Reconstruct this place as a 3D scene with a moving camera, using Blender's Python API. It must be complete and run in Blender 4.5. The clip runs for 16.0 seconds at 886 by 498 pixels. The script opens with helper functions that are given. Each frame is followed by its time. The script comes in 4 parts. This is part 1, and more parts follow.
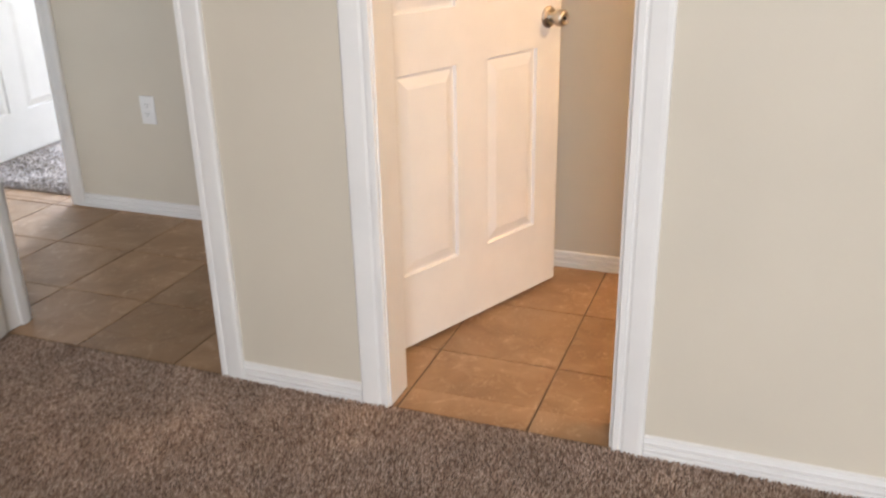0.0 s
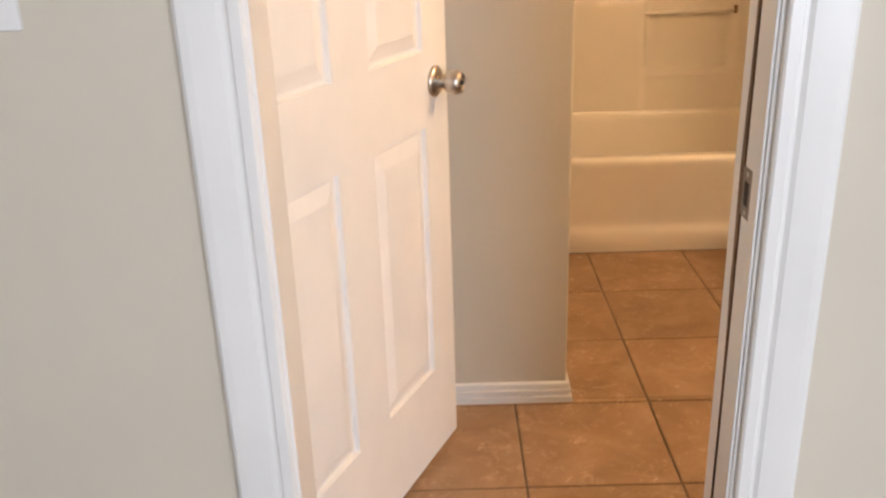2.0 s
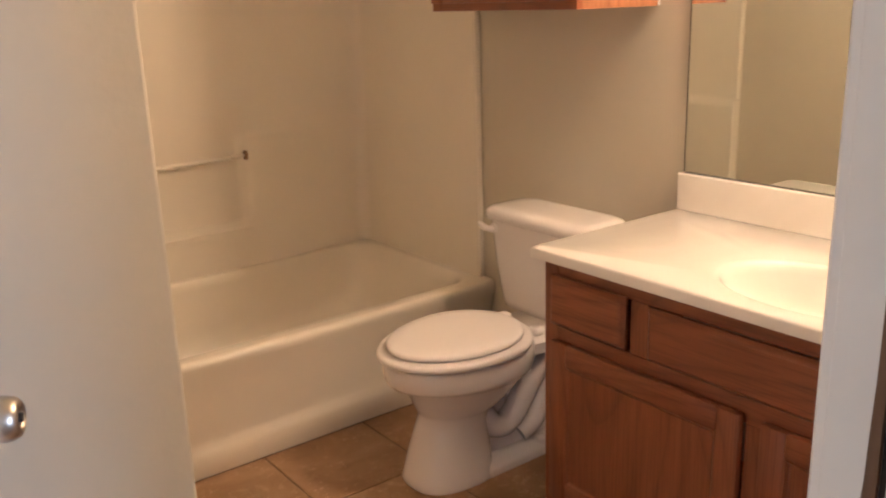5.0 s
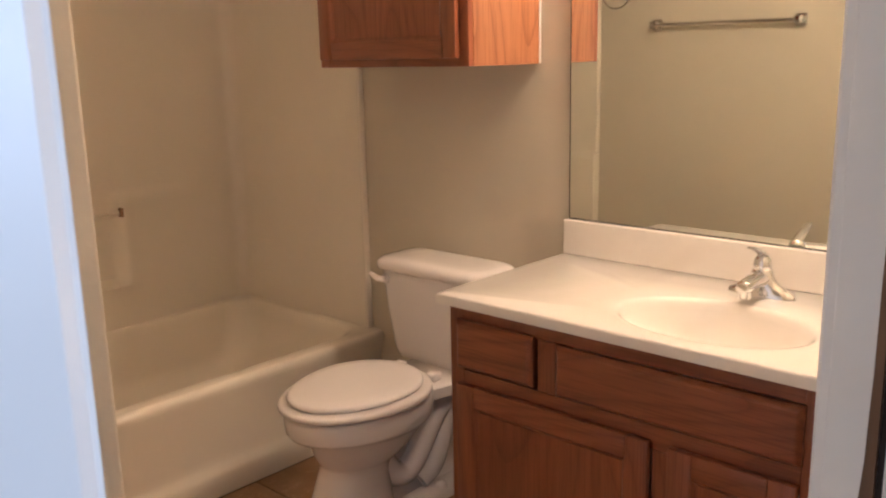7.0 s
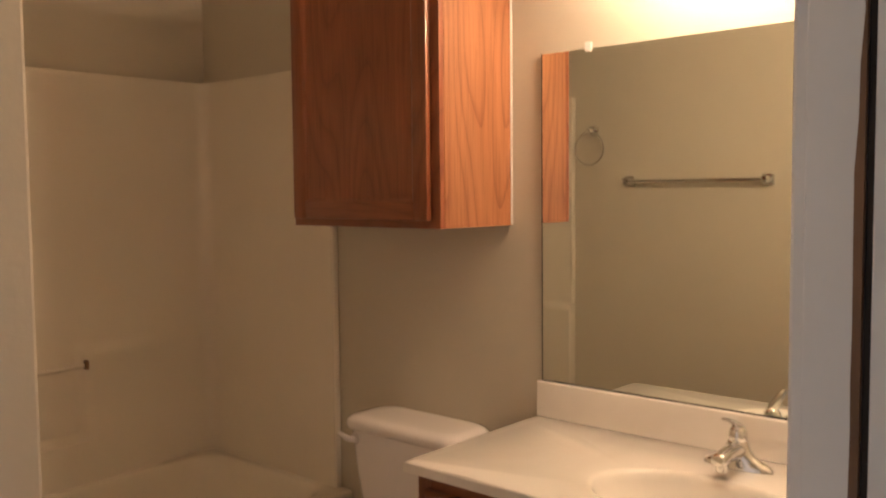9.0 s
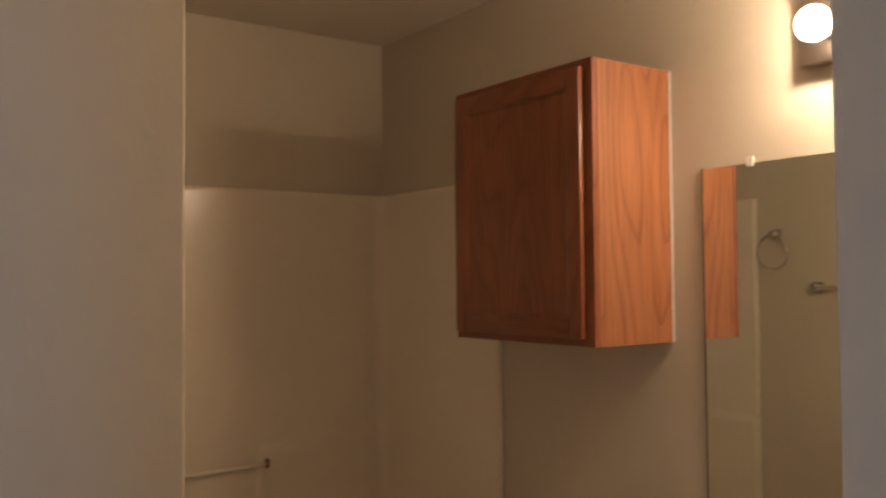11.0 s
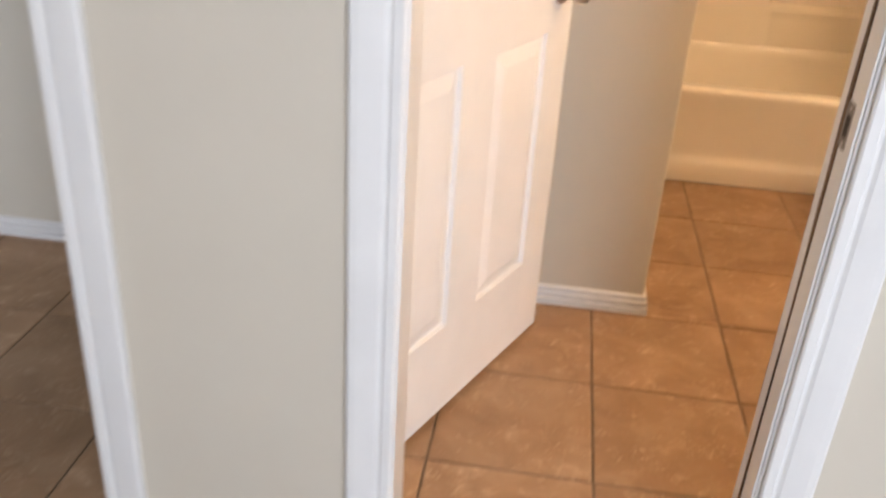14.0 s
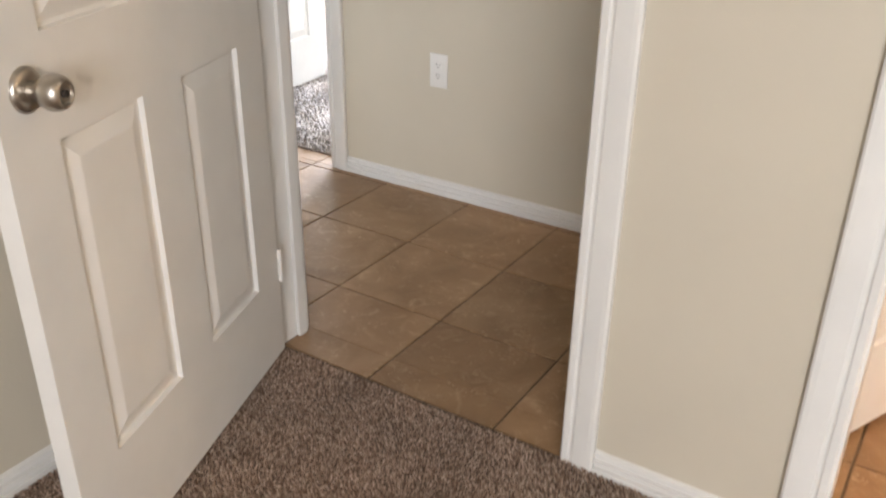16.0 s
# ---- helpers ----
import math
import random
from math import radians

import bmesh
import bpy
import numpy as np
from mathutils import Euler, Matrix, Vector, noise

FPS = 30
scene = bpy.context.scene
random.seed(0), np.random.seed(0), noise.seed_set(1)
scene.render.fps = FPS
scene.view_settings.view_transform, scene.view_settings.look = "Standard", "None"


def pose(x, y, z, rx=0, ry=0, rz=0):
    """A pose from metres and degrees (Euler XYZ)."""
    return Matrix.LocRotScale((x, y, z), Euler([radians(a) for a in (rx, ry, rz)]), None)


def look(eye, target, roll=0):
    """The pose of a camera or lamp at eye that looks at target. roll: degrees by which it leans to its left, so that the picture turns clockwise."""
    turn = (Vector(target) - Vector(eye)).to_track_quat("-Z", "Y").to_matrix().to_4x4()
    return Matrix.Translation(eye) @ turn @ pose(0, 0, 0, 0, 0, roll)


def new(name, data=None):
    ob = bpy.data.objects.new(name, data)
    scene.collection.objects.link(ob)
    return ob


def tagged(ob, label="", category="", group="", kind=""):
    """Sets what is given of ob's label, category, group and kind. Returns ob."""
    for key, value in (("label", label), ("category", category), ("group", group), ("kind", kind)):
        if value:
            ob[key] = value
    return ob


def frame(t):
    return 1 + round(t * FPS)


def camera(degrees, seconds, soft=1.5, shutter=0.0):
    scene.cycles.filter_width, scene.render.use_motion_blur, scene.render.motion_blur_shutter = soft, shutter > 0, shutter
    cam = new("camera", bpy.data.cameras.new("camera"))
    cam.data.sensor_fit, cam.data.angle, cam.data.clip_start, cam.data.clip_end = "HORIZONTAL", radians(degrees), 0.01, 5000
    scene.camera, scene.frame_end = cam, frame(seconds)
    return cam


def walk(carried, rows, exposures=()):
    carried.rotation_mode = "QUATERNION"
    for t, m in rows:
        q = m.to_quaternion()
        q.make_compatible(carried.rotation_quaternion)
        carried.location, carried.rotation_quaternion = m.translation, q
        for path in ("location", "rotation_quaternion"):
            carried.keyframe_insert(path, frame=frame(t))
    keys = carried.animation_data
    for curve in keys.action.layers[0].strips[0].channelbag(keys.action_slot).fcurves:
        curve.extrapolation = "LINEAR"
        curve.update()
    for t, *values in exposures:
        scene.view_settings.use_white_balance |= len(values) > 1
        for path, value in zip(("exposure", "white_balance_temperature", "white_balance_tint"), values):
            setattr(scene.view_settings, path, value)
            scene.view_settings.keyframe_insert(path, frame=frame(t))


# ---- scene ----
cam = camera(53.7, 16.0, soft=2.1, shutter=0.5)

PATH = [
    (0, (0.504, -2.218, 1.306), (-0.164, -0.49, 0.551), -1.3),
    (0.5, (0.345, -2.048, 1.322), (-0.213, -0.278, 0.577), -0.2),
    (1, (0.171, -1.822, 1.316), (-0.315, -0.008, 0.628), 0.9),
    (1.5, (-0.053, -1.57, 1.323), (-0.279, 0.28, 0.598), -2.5),
    (2, (-0.159, -1.358, 1.292), (-0.182, 0.503, 0.56), -1.9),
    (2.5, (-0.214, -1.152, 1.295), (-0.047, 0.712, 0.589), -1.2),
    (3, (-0.262, -0.966, 1.32), (0.176, 0.866, 0.648), -1.3),
    (3.5, (-0.307, -0.785, 1.315), (0.386, 0.97, 0.652), -1.2),
    (4, (-0.306, -0.643, 1.334), (0.566, 1.05, 0.722), -0.5),
    (4.5, (-0.271, -0.553, 1.377), (0.757, 1.063, 0.8), -1.1),
    (7, (-0.425, -0.442, 1.373), (1.008, 0.883, 0.937), -1.3),
    (7.5, (-0.431, -0.436, 1.406), (1.042, 0.859, 1.017), 0.1),
    (8, (-0.424, -0.426, 1.418), (1.083, 0.852, 1.107), 0.6),
    (8.5, (-0.404, -0.44, 1.421), (1.106, 0.855, 1.212), 0.6),
    (8.7, (-0.389, -0.44, 1.426), (1.116, 0.865, 1.251), 0.1),
    (10.8, (-0.353, -0.507, 1.522), (0.902, 1.048, 1.597), -0.6),
    (11, (-0.315, -0.535, 1.518), (0.856, 1.084, 1.59), -0.5),
    (11.5, (-0.244, -0.637, 1.491), (0.67, 1.142, 1.462), 0.4),
    (12, (-0.236, -0.759, 1.433), (0.409, 1.12, 1.199), 0.6),
    (12.5, (-0.261, -0.894, 1.382), (0.152, 1.007, 0.918), 0.9),
    (13, (-0.273, -1.11, 1.36), (-0.022, 0.755, 0.682), 3.1),
    (13.5, (-0.213, -1.293, 1.343), (-0.214, 0.537, 0.537), 4.2),
    (14, (-0.184, -1.501, 1.304), (-0.391, 0.265, 0.388), 3.6),
    (14.5, (-0.207, -1.721, 1.274), (-0.607, -0.034, 0.278), 1.7),
    (15, (-0.252, -1.87, 1.276), (-0.94, -0.279, 0.279), -1.3),
    (15.5, (-0.296, -1.881, 1.285), (-1.172, -0.354, 0.335), -1.2),
    (16, (-0.321, -1.804, 1.296), (-1.28, -0.293, 0.403), 0.8),
]
EXPOSURES = [
    (0.0, -0.05, 6700, 10), (2.0, -0.05, 6300, 10), (3.5, -0.05, 6200, 10), (4.5, -0.1, 5500, 10), (7.0, -0.35, 5100, 10),
    (7.5, -0.45, 5700, 10), (8.0, -0.5, 6500, 12), (8.5, -0.7, 5750, 10), (8.7, -0.8, 5650, 10), (10.8, -1.6, 5550, 10),
    (11.5, -0.95, 5200, 10), (12.0, -0.35, 4900, 10), (12.5, -0.3, 5200, 10), (13.0, -0.15, 5700, 10), (14.5, 0.15, 6300, 10), (16.0, 0.15, 7100, 10),
]
walk(cam, [(t, look(eye, target, roll)) for t, eye, target, roll in PATH], EXPOSURES)

# world, sun, large lights
world = bpy.data.worlds.new("world")
scene.world = world
world.use_nodes = True
wn = world.node_tree
sky = wn.nodes.new("ShaderNodeTexSky")
sky.sky_type, sky.sun_disc = "NISHITA", False
sky.sun_elevation, sky.sun_rotation = radians(48), radians(200)
wn.links.new(sky.outputs["Color"], wn.nodes["Background"].inputs["Color"])
wn.nodes["Background"].inputs["Strength"].default_value = 0.1

sun_data = bpy.data.lights.new("sun", "SUN")
sun_data.energy, sun_data.angle, sun_data.color = 3.0, radians(0.5), (1.0, 0.95, 0.88)
sun = new("sun", sun_data)
sun.matrix_world = look((0, 0, 20), (0.25 * 20 * math.cos(radians(48)) * 2, -0.97 * 20 * math.cos(radians(48)) * 2 + 6, -6))


def window_light(name, eye, target, width, height, watts, colour):
    data = bpy.data.lights.new(name, "AREA")
    data.shape, data.size, data.size_y, data.energy, data.color = "RECTANGLE", width, height, watts, colour
    ob = new(name, data)
    ob.matrix_world = look(eye, target)
    return ob


DAY = (0.86, 0.90, 1.0)
WIN = 1.5                       # middle of the bedroom window
window_light("bedroom_daylight", (WIN, -4.55, 1.62), (WIN, 0, 1.0), 1.75, 1.4, 168, DAY)
window_light("far_room_daylight", (-3.75, 4.22, 1.45), (-3.4, 0, 0.9), 1.15, 1.3, 560, (0.60, 0.73, 1.0))


# materials
def material(name, colour, rough=0.5, metal=0.0, spec=0.5, coat=0.0):
    m = bpy.data.materials.new(name)
    m.use_nodes = True
    b = m.node_tree.nodes["Principled BSDF"]
    b.inputs["Base Color"].default_value = (*colour, 1)
    b.inputs["Roughness"].default_value = rough
    b.inputs["Metallic"].default_value = metal
    b.inputs["Specular IOR Level"].default_value = spec
    b.inputs["Coat Weight"].default_value = coat
    b.inputs["Coat Roughness"].default_value = 0.12
    return m


def node(m, kind, **values):
    n = m.node_tree.nodes.new(kind)
    for key, value in values.items():
        n.inputs[key.replace("_", " ")].default_value = value
    return n


def coords(m, scale=(1, 1, 1), own=False):
    t = m.node_tree.nodes.new("ShaderNodeTexCoord")
    p = m.node_tree.nodes.new("ShaderNodeMapping")
    p.inputs["Scale"].default_value = scale
    m.node_tree.links.new(t.outputs["Object"], p.inputs["Vector"])
    return p


def world_coords(m, scale=(1, 1, 1)):
    g = m.node_tree.nodes.new("ShaderNodeNewGeometry")
    p = m.node_tree.nodes.new("ShaderNodeMapping")
    p.inputs["Scale"].default_value = scale
    m.node_tree.links.new(g.outputs["Position"], p.inputs["Vector"])
    return p


def tones(m, vector, stops, scale=5.0, detail=4.0, rough=0.55, distort=0.0):
    """A noise that runs through the colours of stops; returns its colour output."""
    n = node(m, "ShaderNodeTexNoise", Scale=scale, Detail=detail, Roughness=rough, Distortion=distort)
    m.node_tree.links.new(vector.outputs[0], n.inputs["Vector"])
    r = m.node_tree.nodes.new("ShaderNodeValToRGB")
    while len(r.color_ramp.elements) < len(stops):
        r.color_ramp.elements.new(0.5)
    for e, (at, c) in zip(r.color_ramp.elements, stops):
        e.position, e.color = at, (*c, 1)
    m.node_tree.links.new(n.outputs["Fac"], r.inputs["Fac"])
    return r.outputs["Color"]


def mix(m, kind, a, b, fac=1.0):
    x = m.node_tree.nodes.new("ShaderNodeMix")
    x.data_type, x.blend_type = "RGBA", kind
    x.inputs["Factor"].default_value = fac
    m.node_tree.links.new(a, x.inputs["A"])
    m.node_tree.links.new(b, x.inputs["B"])
    return x.outputs["Result"]


def into(m, socket, name="Base Color"):
    m.node_tree.links.new(socket, m.node_tree.nodes["Principled BSDF"].inputs[name])


def bump(m, vector, scale, strength, distance, detail=3.0, extra=None):
    n = node(m, "ShaderNodeTexNoise", Scale=scale, Detail=detail, Roughness=0.5)
    m.node_tree.links.new(vector.outputs[0], n.inputs["Vector"])
    b = node(m, "ShaderNodeBump", Strength=strength, Distance=distance)
    m.node_tree.links.new(n.outputs["Fac"], b.inputs["Height"])
    if extra:
        m.node_tree.links.new(extra.outputs["Normal"], b.inputs["Normal"])
    m.node_tree.links.new(b.outputs["Normal"], m.node_tree.nodes["Principled BSDF"].inputs["Normal"])
    return b


def wall_paint(name, c):
    m = material(name, c, 0.62, spec=0.35)
    v = world_coords(m)
    big = tones(m, v, ((0.3, [x * 0.96 for x in c]), (0.7, [min(1, x * 1.03) for x in c])), 1.6, 5)
    into(m, big)
    first = bump(m, v, 7.0, 0.06, 0.02, 3)
    bump(m, v, 85.0, 0.12, 0.003, 2, first)
    return m


def gloss_paint(name, c, rough=0.32):
    m = material(name, c, rough)
    v = world_coords(m)
    into(m, tones(m, v, ((0.35, [x * 0.955 for x in c]), (0.62, c)), 7, 5))
    bump(m, v, 60.0, 0.08, 0.003, 4)
    return m


def wood(name, dark, mid, light, axis="z", offset=(0.0, 0.0, 0.0)):
    """Oak: fine pores, soft streaks and a quiet cathedral figure along one axis."""
    m = material(name, mid, 0.38, coat=0.2)
    v = world_coords(m, {"z": (1, 1, 0.2), "y": (1, 0.2, 1)}[axis])
    v.inputs["Location"].default_value = offset
    w = node(m, "ShaderNodeTexNoise", Scale=3.6, Detail=1.2, Roughness=0.35)
    m.node_tree.links.new(v.outputs[0], w.inputs["Vector"])
    times = m.node_tree.nodes.new("ShaderNodeMath")
    times.operation, times.inputs[1].default_value = "MULTIPLY", 19
    m.node_tree.links.new(w.outputs["Fac"], times.inputs[0])
    rings = m.node_tree.nodes.new("ShaderNodeMath")
    rings.operation = "FRACT"
    m.node_tree.links.new(times.outputs[0], rings.inputs[0])
    r = m.node_tree.nodes.new("ShaderNodeValToRGB")
    r.color_ramp.elements[0].position, r.color_ramp.elements[0].color = 0.0, (*dark, 1)
    r.color_ramp.elements[1].position, r.color_ramp.elements[1].color = 1.0, (*mid, 1)
    for at, c in ((0.16, mid), (0.6, light)):
        e = r.color_ramp.elements.new(at)
        e.color = (*c, 1)
    m.node_tree.links.new(rings.outputs[0], r.inputs["Fac"])
    streak_v = world_coords(m, {"z": (1, 1, 0.035), "y": (1, 0.035, 1)}[axis])
    streak = tones(m, streak_v, ((0.3, (0.93, 0.92, 0.91)), (0.7, (1.05, 1.04, 1.04))), 60, 4)
    fine = world_coords(m, {"z": (1, 1, 0.022), "y": (1, 0.022, 1)}[axis])
    pores = tones(m, fine, ((0.38, (0.80, 0.76, 0.73)), (0.5, (1, 1, 1))), 260, 2)
    blotch = tones(m, v, ((0.3, (0.80, 0.77, 0.75)), (0.7, (1.12, 1.10, 1.07))), 4.5, 4, distort=0.8)
    into(m, mix(m, "MULTIPLY", mix(m, "MULTIPLY", mix(m, "MULTIPLY", r.outputs["Color"], streak), pores), blotch))
    bump(m, fine, 200, 0.10, 0.0015, 2)
    return m


M_WALL = wall_paint("wall_paint", (0.599, 0.547, 0.453))
M_CEIL = wall_paint("ceiling_paint", (0.66, 0.62, 0.54))
M_TRIM = gloss_paint("trim_paint", (0.77, 0.76, 0.74))
M_DOOR = gloss_paint("door_paint", (0.78, 0.765, 0.74), 0.38)
M_PLATE = gloss_paint("white_plastic", (0.80, 0.79, 0.77), 0.3)
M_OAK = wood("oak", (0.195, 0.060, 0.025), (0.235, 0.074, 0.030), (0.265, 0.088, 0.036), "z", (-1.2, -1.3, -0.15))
# same oak, with the vanity lamp's brightness put into a lighter colour
M_OAK_LIT = wood("oak_lit", (0.26, 0.10, 0.042), (0.37, 0.155, 0.068), (0.42, 0.185, 0.083), "z", (-1.55, -1.0, -0.13))
M_OAK_Y = wood("oak_rail", (0.195, 0.061, 0.026), (0.235, 0.075, 0.031), (0.27, 0.090, 0.037), "y", (-1.1, -0.03, -0.66))
M_RAW = material("bare_wood", (0.20, 0.10, 0.05), 0.7)
into(M_RAW, tones(M_RAW, world_coords(M_RAW, (1, 1, 0.1)), ((0.35, (0.06, 0.03, 0.015)), (0.65, (0.34, 0.19, 0.10))), 14, 4))
M_DARK = material("shadow_gap", (0.03, 0.022, 0.018), 0.8)
M_CHROME = material("chrome", (0.80, 0.80, 0.80), 0.09, 1.0)
M_STEEL = material("worn_steel", (0.22, 0.185, 0.155), 0.45, 1.0)
M_NICKEL = material("satin_nickel", (0.52, 0.48, 0.43), 0.33, 1.0)
M_MIRROR = material("mirror_silver", (0.86, 0.89, 0.84), 0.015, 1.0)
M_CERAMIC = material("vitreous_china", (0.82, 0.775, 0.765), 0.09, coat=0.6)
M_SEAT = material("seat_plastic", (0.82, 0.77, 0.765), 0.22)
M_TUB = material("fibreglass", (0.82, 0.76, 0.665), 0.25, coat=0.15)
_v = world_coords(M_TUB)
into(M_TUB, tones(M_TUB, _v, ((0.3, (0.80, 0.74, 0.64)), (0.7, (0.85, 0.785, 0.685))), 2.0, 4))
bump(M_TUB, _v, 4.0, 0.10, 0.03, 2)
M_MARBLE = material("cultured_marble", (0.82, 0.76, 0.67), 0.16, coat=0.5)
into(M_MARBLE, tones(M_MARBLE, world_coords(M_MARBLE), ((0.3, (0.83, 0.785, 0.735)), (0.7, (0.88, 0.84, 0.80))), 3.0, 5, distort=1.5))
M_GROUT = material("grout", (0.075, 0.05, 0.032), 0.9)
into(M_GROUT, tones(M_GROUT, world_coords(M_GROUT), ((0.35, (0.07, 0.045, 0.028)), (0.7, (0.22, 0.155, 0.10))), 6, 5))
M_BULB = material("lit_bulb", (1, 1, 1), 0.3)
_b = M_BULB.node_tree.nodes["Principled BSDF"]
_b.inputs["Emission Color"].default_value = (1.0, 0.65, 0.355, 1)
_b.inputs["Emission Strength"].default_value = 45
_b.inputs["Alpha"].default_value = 0.4
M_FILAMENT = material("glowing_filament", (1, 1, 1), 0.3)
_b = M_FILAMENT.node_tree.nodes["Principled BSDF"]
_b.inputs["Emission Color"].default_value = (1.0, 0.65, 0.355, 1)
_b.inputs["Emission Strength"].default_value = 4500
M_GLASS = material("window_glass", (1, 1, 1), 0.02)
M_GLASS.node_tree.nodes["Principled BSDF"].inputs["Transmission Weight"].default_value = 1.0
M_FRINGE = material("carpet_backing", (0.16, 0.12, 0.09), 0.95)
into(M_FRINGE, tones(M_FRINGE, world_coords(M_FRINGE), ((0.4, (0.15, 0.105, 0.078)), (0.6, (0.33, 0.25, 0.195))), 160, 4))
bump(M_FRINGE, world_coords(M_FRINGE), 150, 1.0, 0.01, 4)
M_EARTH = material("ground_soil", (0.16, 0.13, 0.09), 0.95)
into(M_EARTH, tones(M_EARTH, world_coords(M_EARTH), ((0.3, (0.10, 0.12, 0.05)), (0.7, (0.2, 0.17, 0.11))), 0.8, 5))

# floor tile: brown body, cloudy mottling and pale chalky veins, a little different from tile to tile
M_TILE = material("floor_tile", (0.30, 0.17, 0.085), 0.42, spec=0.4)
_info = M_TILE.node_tree.nodes.new("ShaderNodeObjectInfo")
_v = world_coords(M_TILE)
_shift = M_TILE.node_tree.nodes.new("ShaderNodeVectorMath")
_shift.operation = "MULTIPLY_ADD"
_comb = M_TILE.node_tree.nodes.new("ShaderNodeCombineXYZ")
for _k in ("X", "Y", "Z"):
    M_TILE.node_tree.links.new(_info.outputs["Random"], _comb.inputs[_k])
_shift.inputs[1].default_value = (37, 53, 29)
M_TILE.node_tree.links.new(_comb.outputs[0], _shift.inputs[0])
M_TILE.node_tree.links.new(_v.outputs[0], _shift.inputs[2])
_body = tones(M_TILE, _shift, ((0.25, (0.235, 0.134, 0.068)), (0.5, (0.325, 0.196, 0.105)), (0.75, (0.42, 0.272, 0.160))), 5.5, 6, 0.6, 0.6)
_vein = tones(M_TILE, _shift, ((0.56, (0, 0, 0)), (0.72, (0.16, 0.135, 0.10))), 15, 6, 0.68, 1.4)
_fleck = tones(M_TILE, _shift, ((0.585, (0, 0, 0)), (0.66, (0.20, 0.17, 0.13))), 42, 3, 0.6, 2.2)
_where = tones(M_TILE, _shift, ((0.46, (0, 0, 0)), (0.60, (1, 1, 1))), 9, 3)
_vein = mix(M_TILE, "ADD", _vein, mix(M_TILE, "MULTIPLY", _fleck, _where))
_tone = M_TILE.node_tree.nodes.new("ShaderNodeMapRange")
_tone.inputs["To Min"].default_value, _tone.inputs["To Max"].default_value = 0.9, 1.1
M_TILE.node_tree.links.new(_info.outputs["Random"], _tone.inputs["Value"])
_grey = M_TILE.node_tree.nodes.new("ShaderNodeCombineColor")
for _k in ("Red", "Green", "Blue"):
    M_TILE.node_tree.links.new(_tone.outputs[0], _grey.inputs[_k])
into(M_TILE, mix(M_TILE, "MULTIPLY", mix(M_TILE, "ADD", _body, _vein, 0.85), _grey.outputs[0]))
bump(M_TILE, _shift, 14, 0.25, 0.006, 5)


def carpet_material(name, stops):
    m = material(name, stops[1][1], 0.95, spec=0.15)
    g = m.node_tree.nodes.new("ShaderNodeNewGeometry")
    r = m.node_tree.nodes.new("ShaderNodeValToRGB")
    while len(r.color_ramp.elements) < len(stops):
        r.color_ramp.elements.new(0.5)
    for e, (at, c) in zip(r.color_ramp.elements, stops):
        e.position, e.color = at, (*c, 1)
    m.node_tree.links.new(g.outputs["Random Per Island"], r.inputs["Fac"])
    patch = tones(m, world_coords(m), ((0.3, (0.78, 0.77, 0.76)), (0.7, (1.15, 1.13, 1.11))), 6, 5)
    into(m, mix(m, "MULTIPLY", r.outputs["Color"], patch))
    return m


M_CARPET = carpet_material("carpet_pile", ((0.0, (0.20, 0.128, 0.095)), (0.3, (0.38, 0.272, 0.21)), (0.7, (0.54, 0.41, 0.33)), (1.0, (0.68, 0.55, 0.46))))
M_CARPET_FAR = carpet_material("far_carpet_pile", ((0.0, (0.28, 0.24, 0.21)), (0.4, (0.48, 0.43, 0.39)), (1.0, (0.68, 0.62, 0.58))))


# mesh helpers
def mesh_of(bm, name, mats, smooth=None):
    bm.normal_update()
    me = bpy.data.meshes.new(name)
    bm.to_mesh(me)
    bm.free()
    for m in (mats if isinstance(mats, (list, tuple)) else (mats,)):
        me.materials.append(m)
    if smooth is not None:
        me.shade_smooth()
        if smooth < 180:
            me.set_sharp_from_angle(angle=radians(smooth))
    return me


def thing(name, label, category, m=None, group=""):
    ob = new(name, None)
    ob.empty_display_size = 0.05
    ob.matrix_world = m or Matrix()
    return tagged(ob, label, category, group)


def part(name, bm, mats, parent, label="", smooth=None, m=None):
    ob = new(name, mesh_of(bm, name, mats, smooth))
    ob.parent = parent
    if m:
        ob.matrix_local = m
    return tagged(ob, label) if label else ob


def single(name, bm, mats, label, category="", smooth=None, m=None, kind="", group=""):
    ob = new(name, mesh_of(bm, name, mats, smooth))
    if m:
        ob.matrix_world = m
    return tagged(ob, label, category, group, kind)


def box(bm, x0, x1, y0, y1, z0, z1, bevel=0.0, seg=2, mat=0):
    made = bmesh.ops.create_cube(bm, size=1)["verts"]
    for v in made:
        v.co = Vector((x0 + (v.co.x + 0.5) * (x1 - x0), y0 + (v.co.y + 0.5) * (y1 - y0), z0 + (v.co.z + 0.5) * (z1 - z0)))
    faces = {f for v in made for f in v.link_faces}
    for f in faces:
        f.material_index = mat
    if bevel:
        edges = list({e for v in made for e in v.link_edges})
        bmesh.ops.bevel(bm, geom=edges, offset=bevel, segments=seg, profile=0.5, affect="EDGES", clamp_overlap=True)
    return bm


def boxed(*a, **k):
    return box(bmesh.new(), *a, **k)


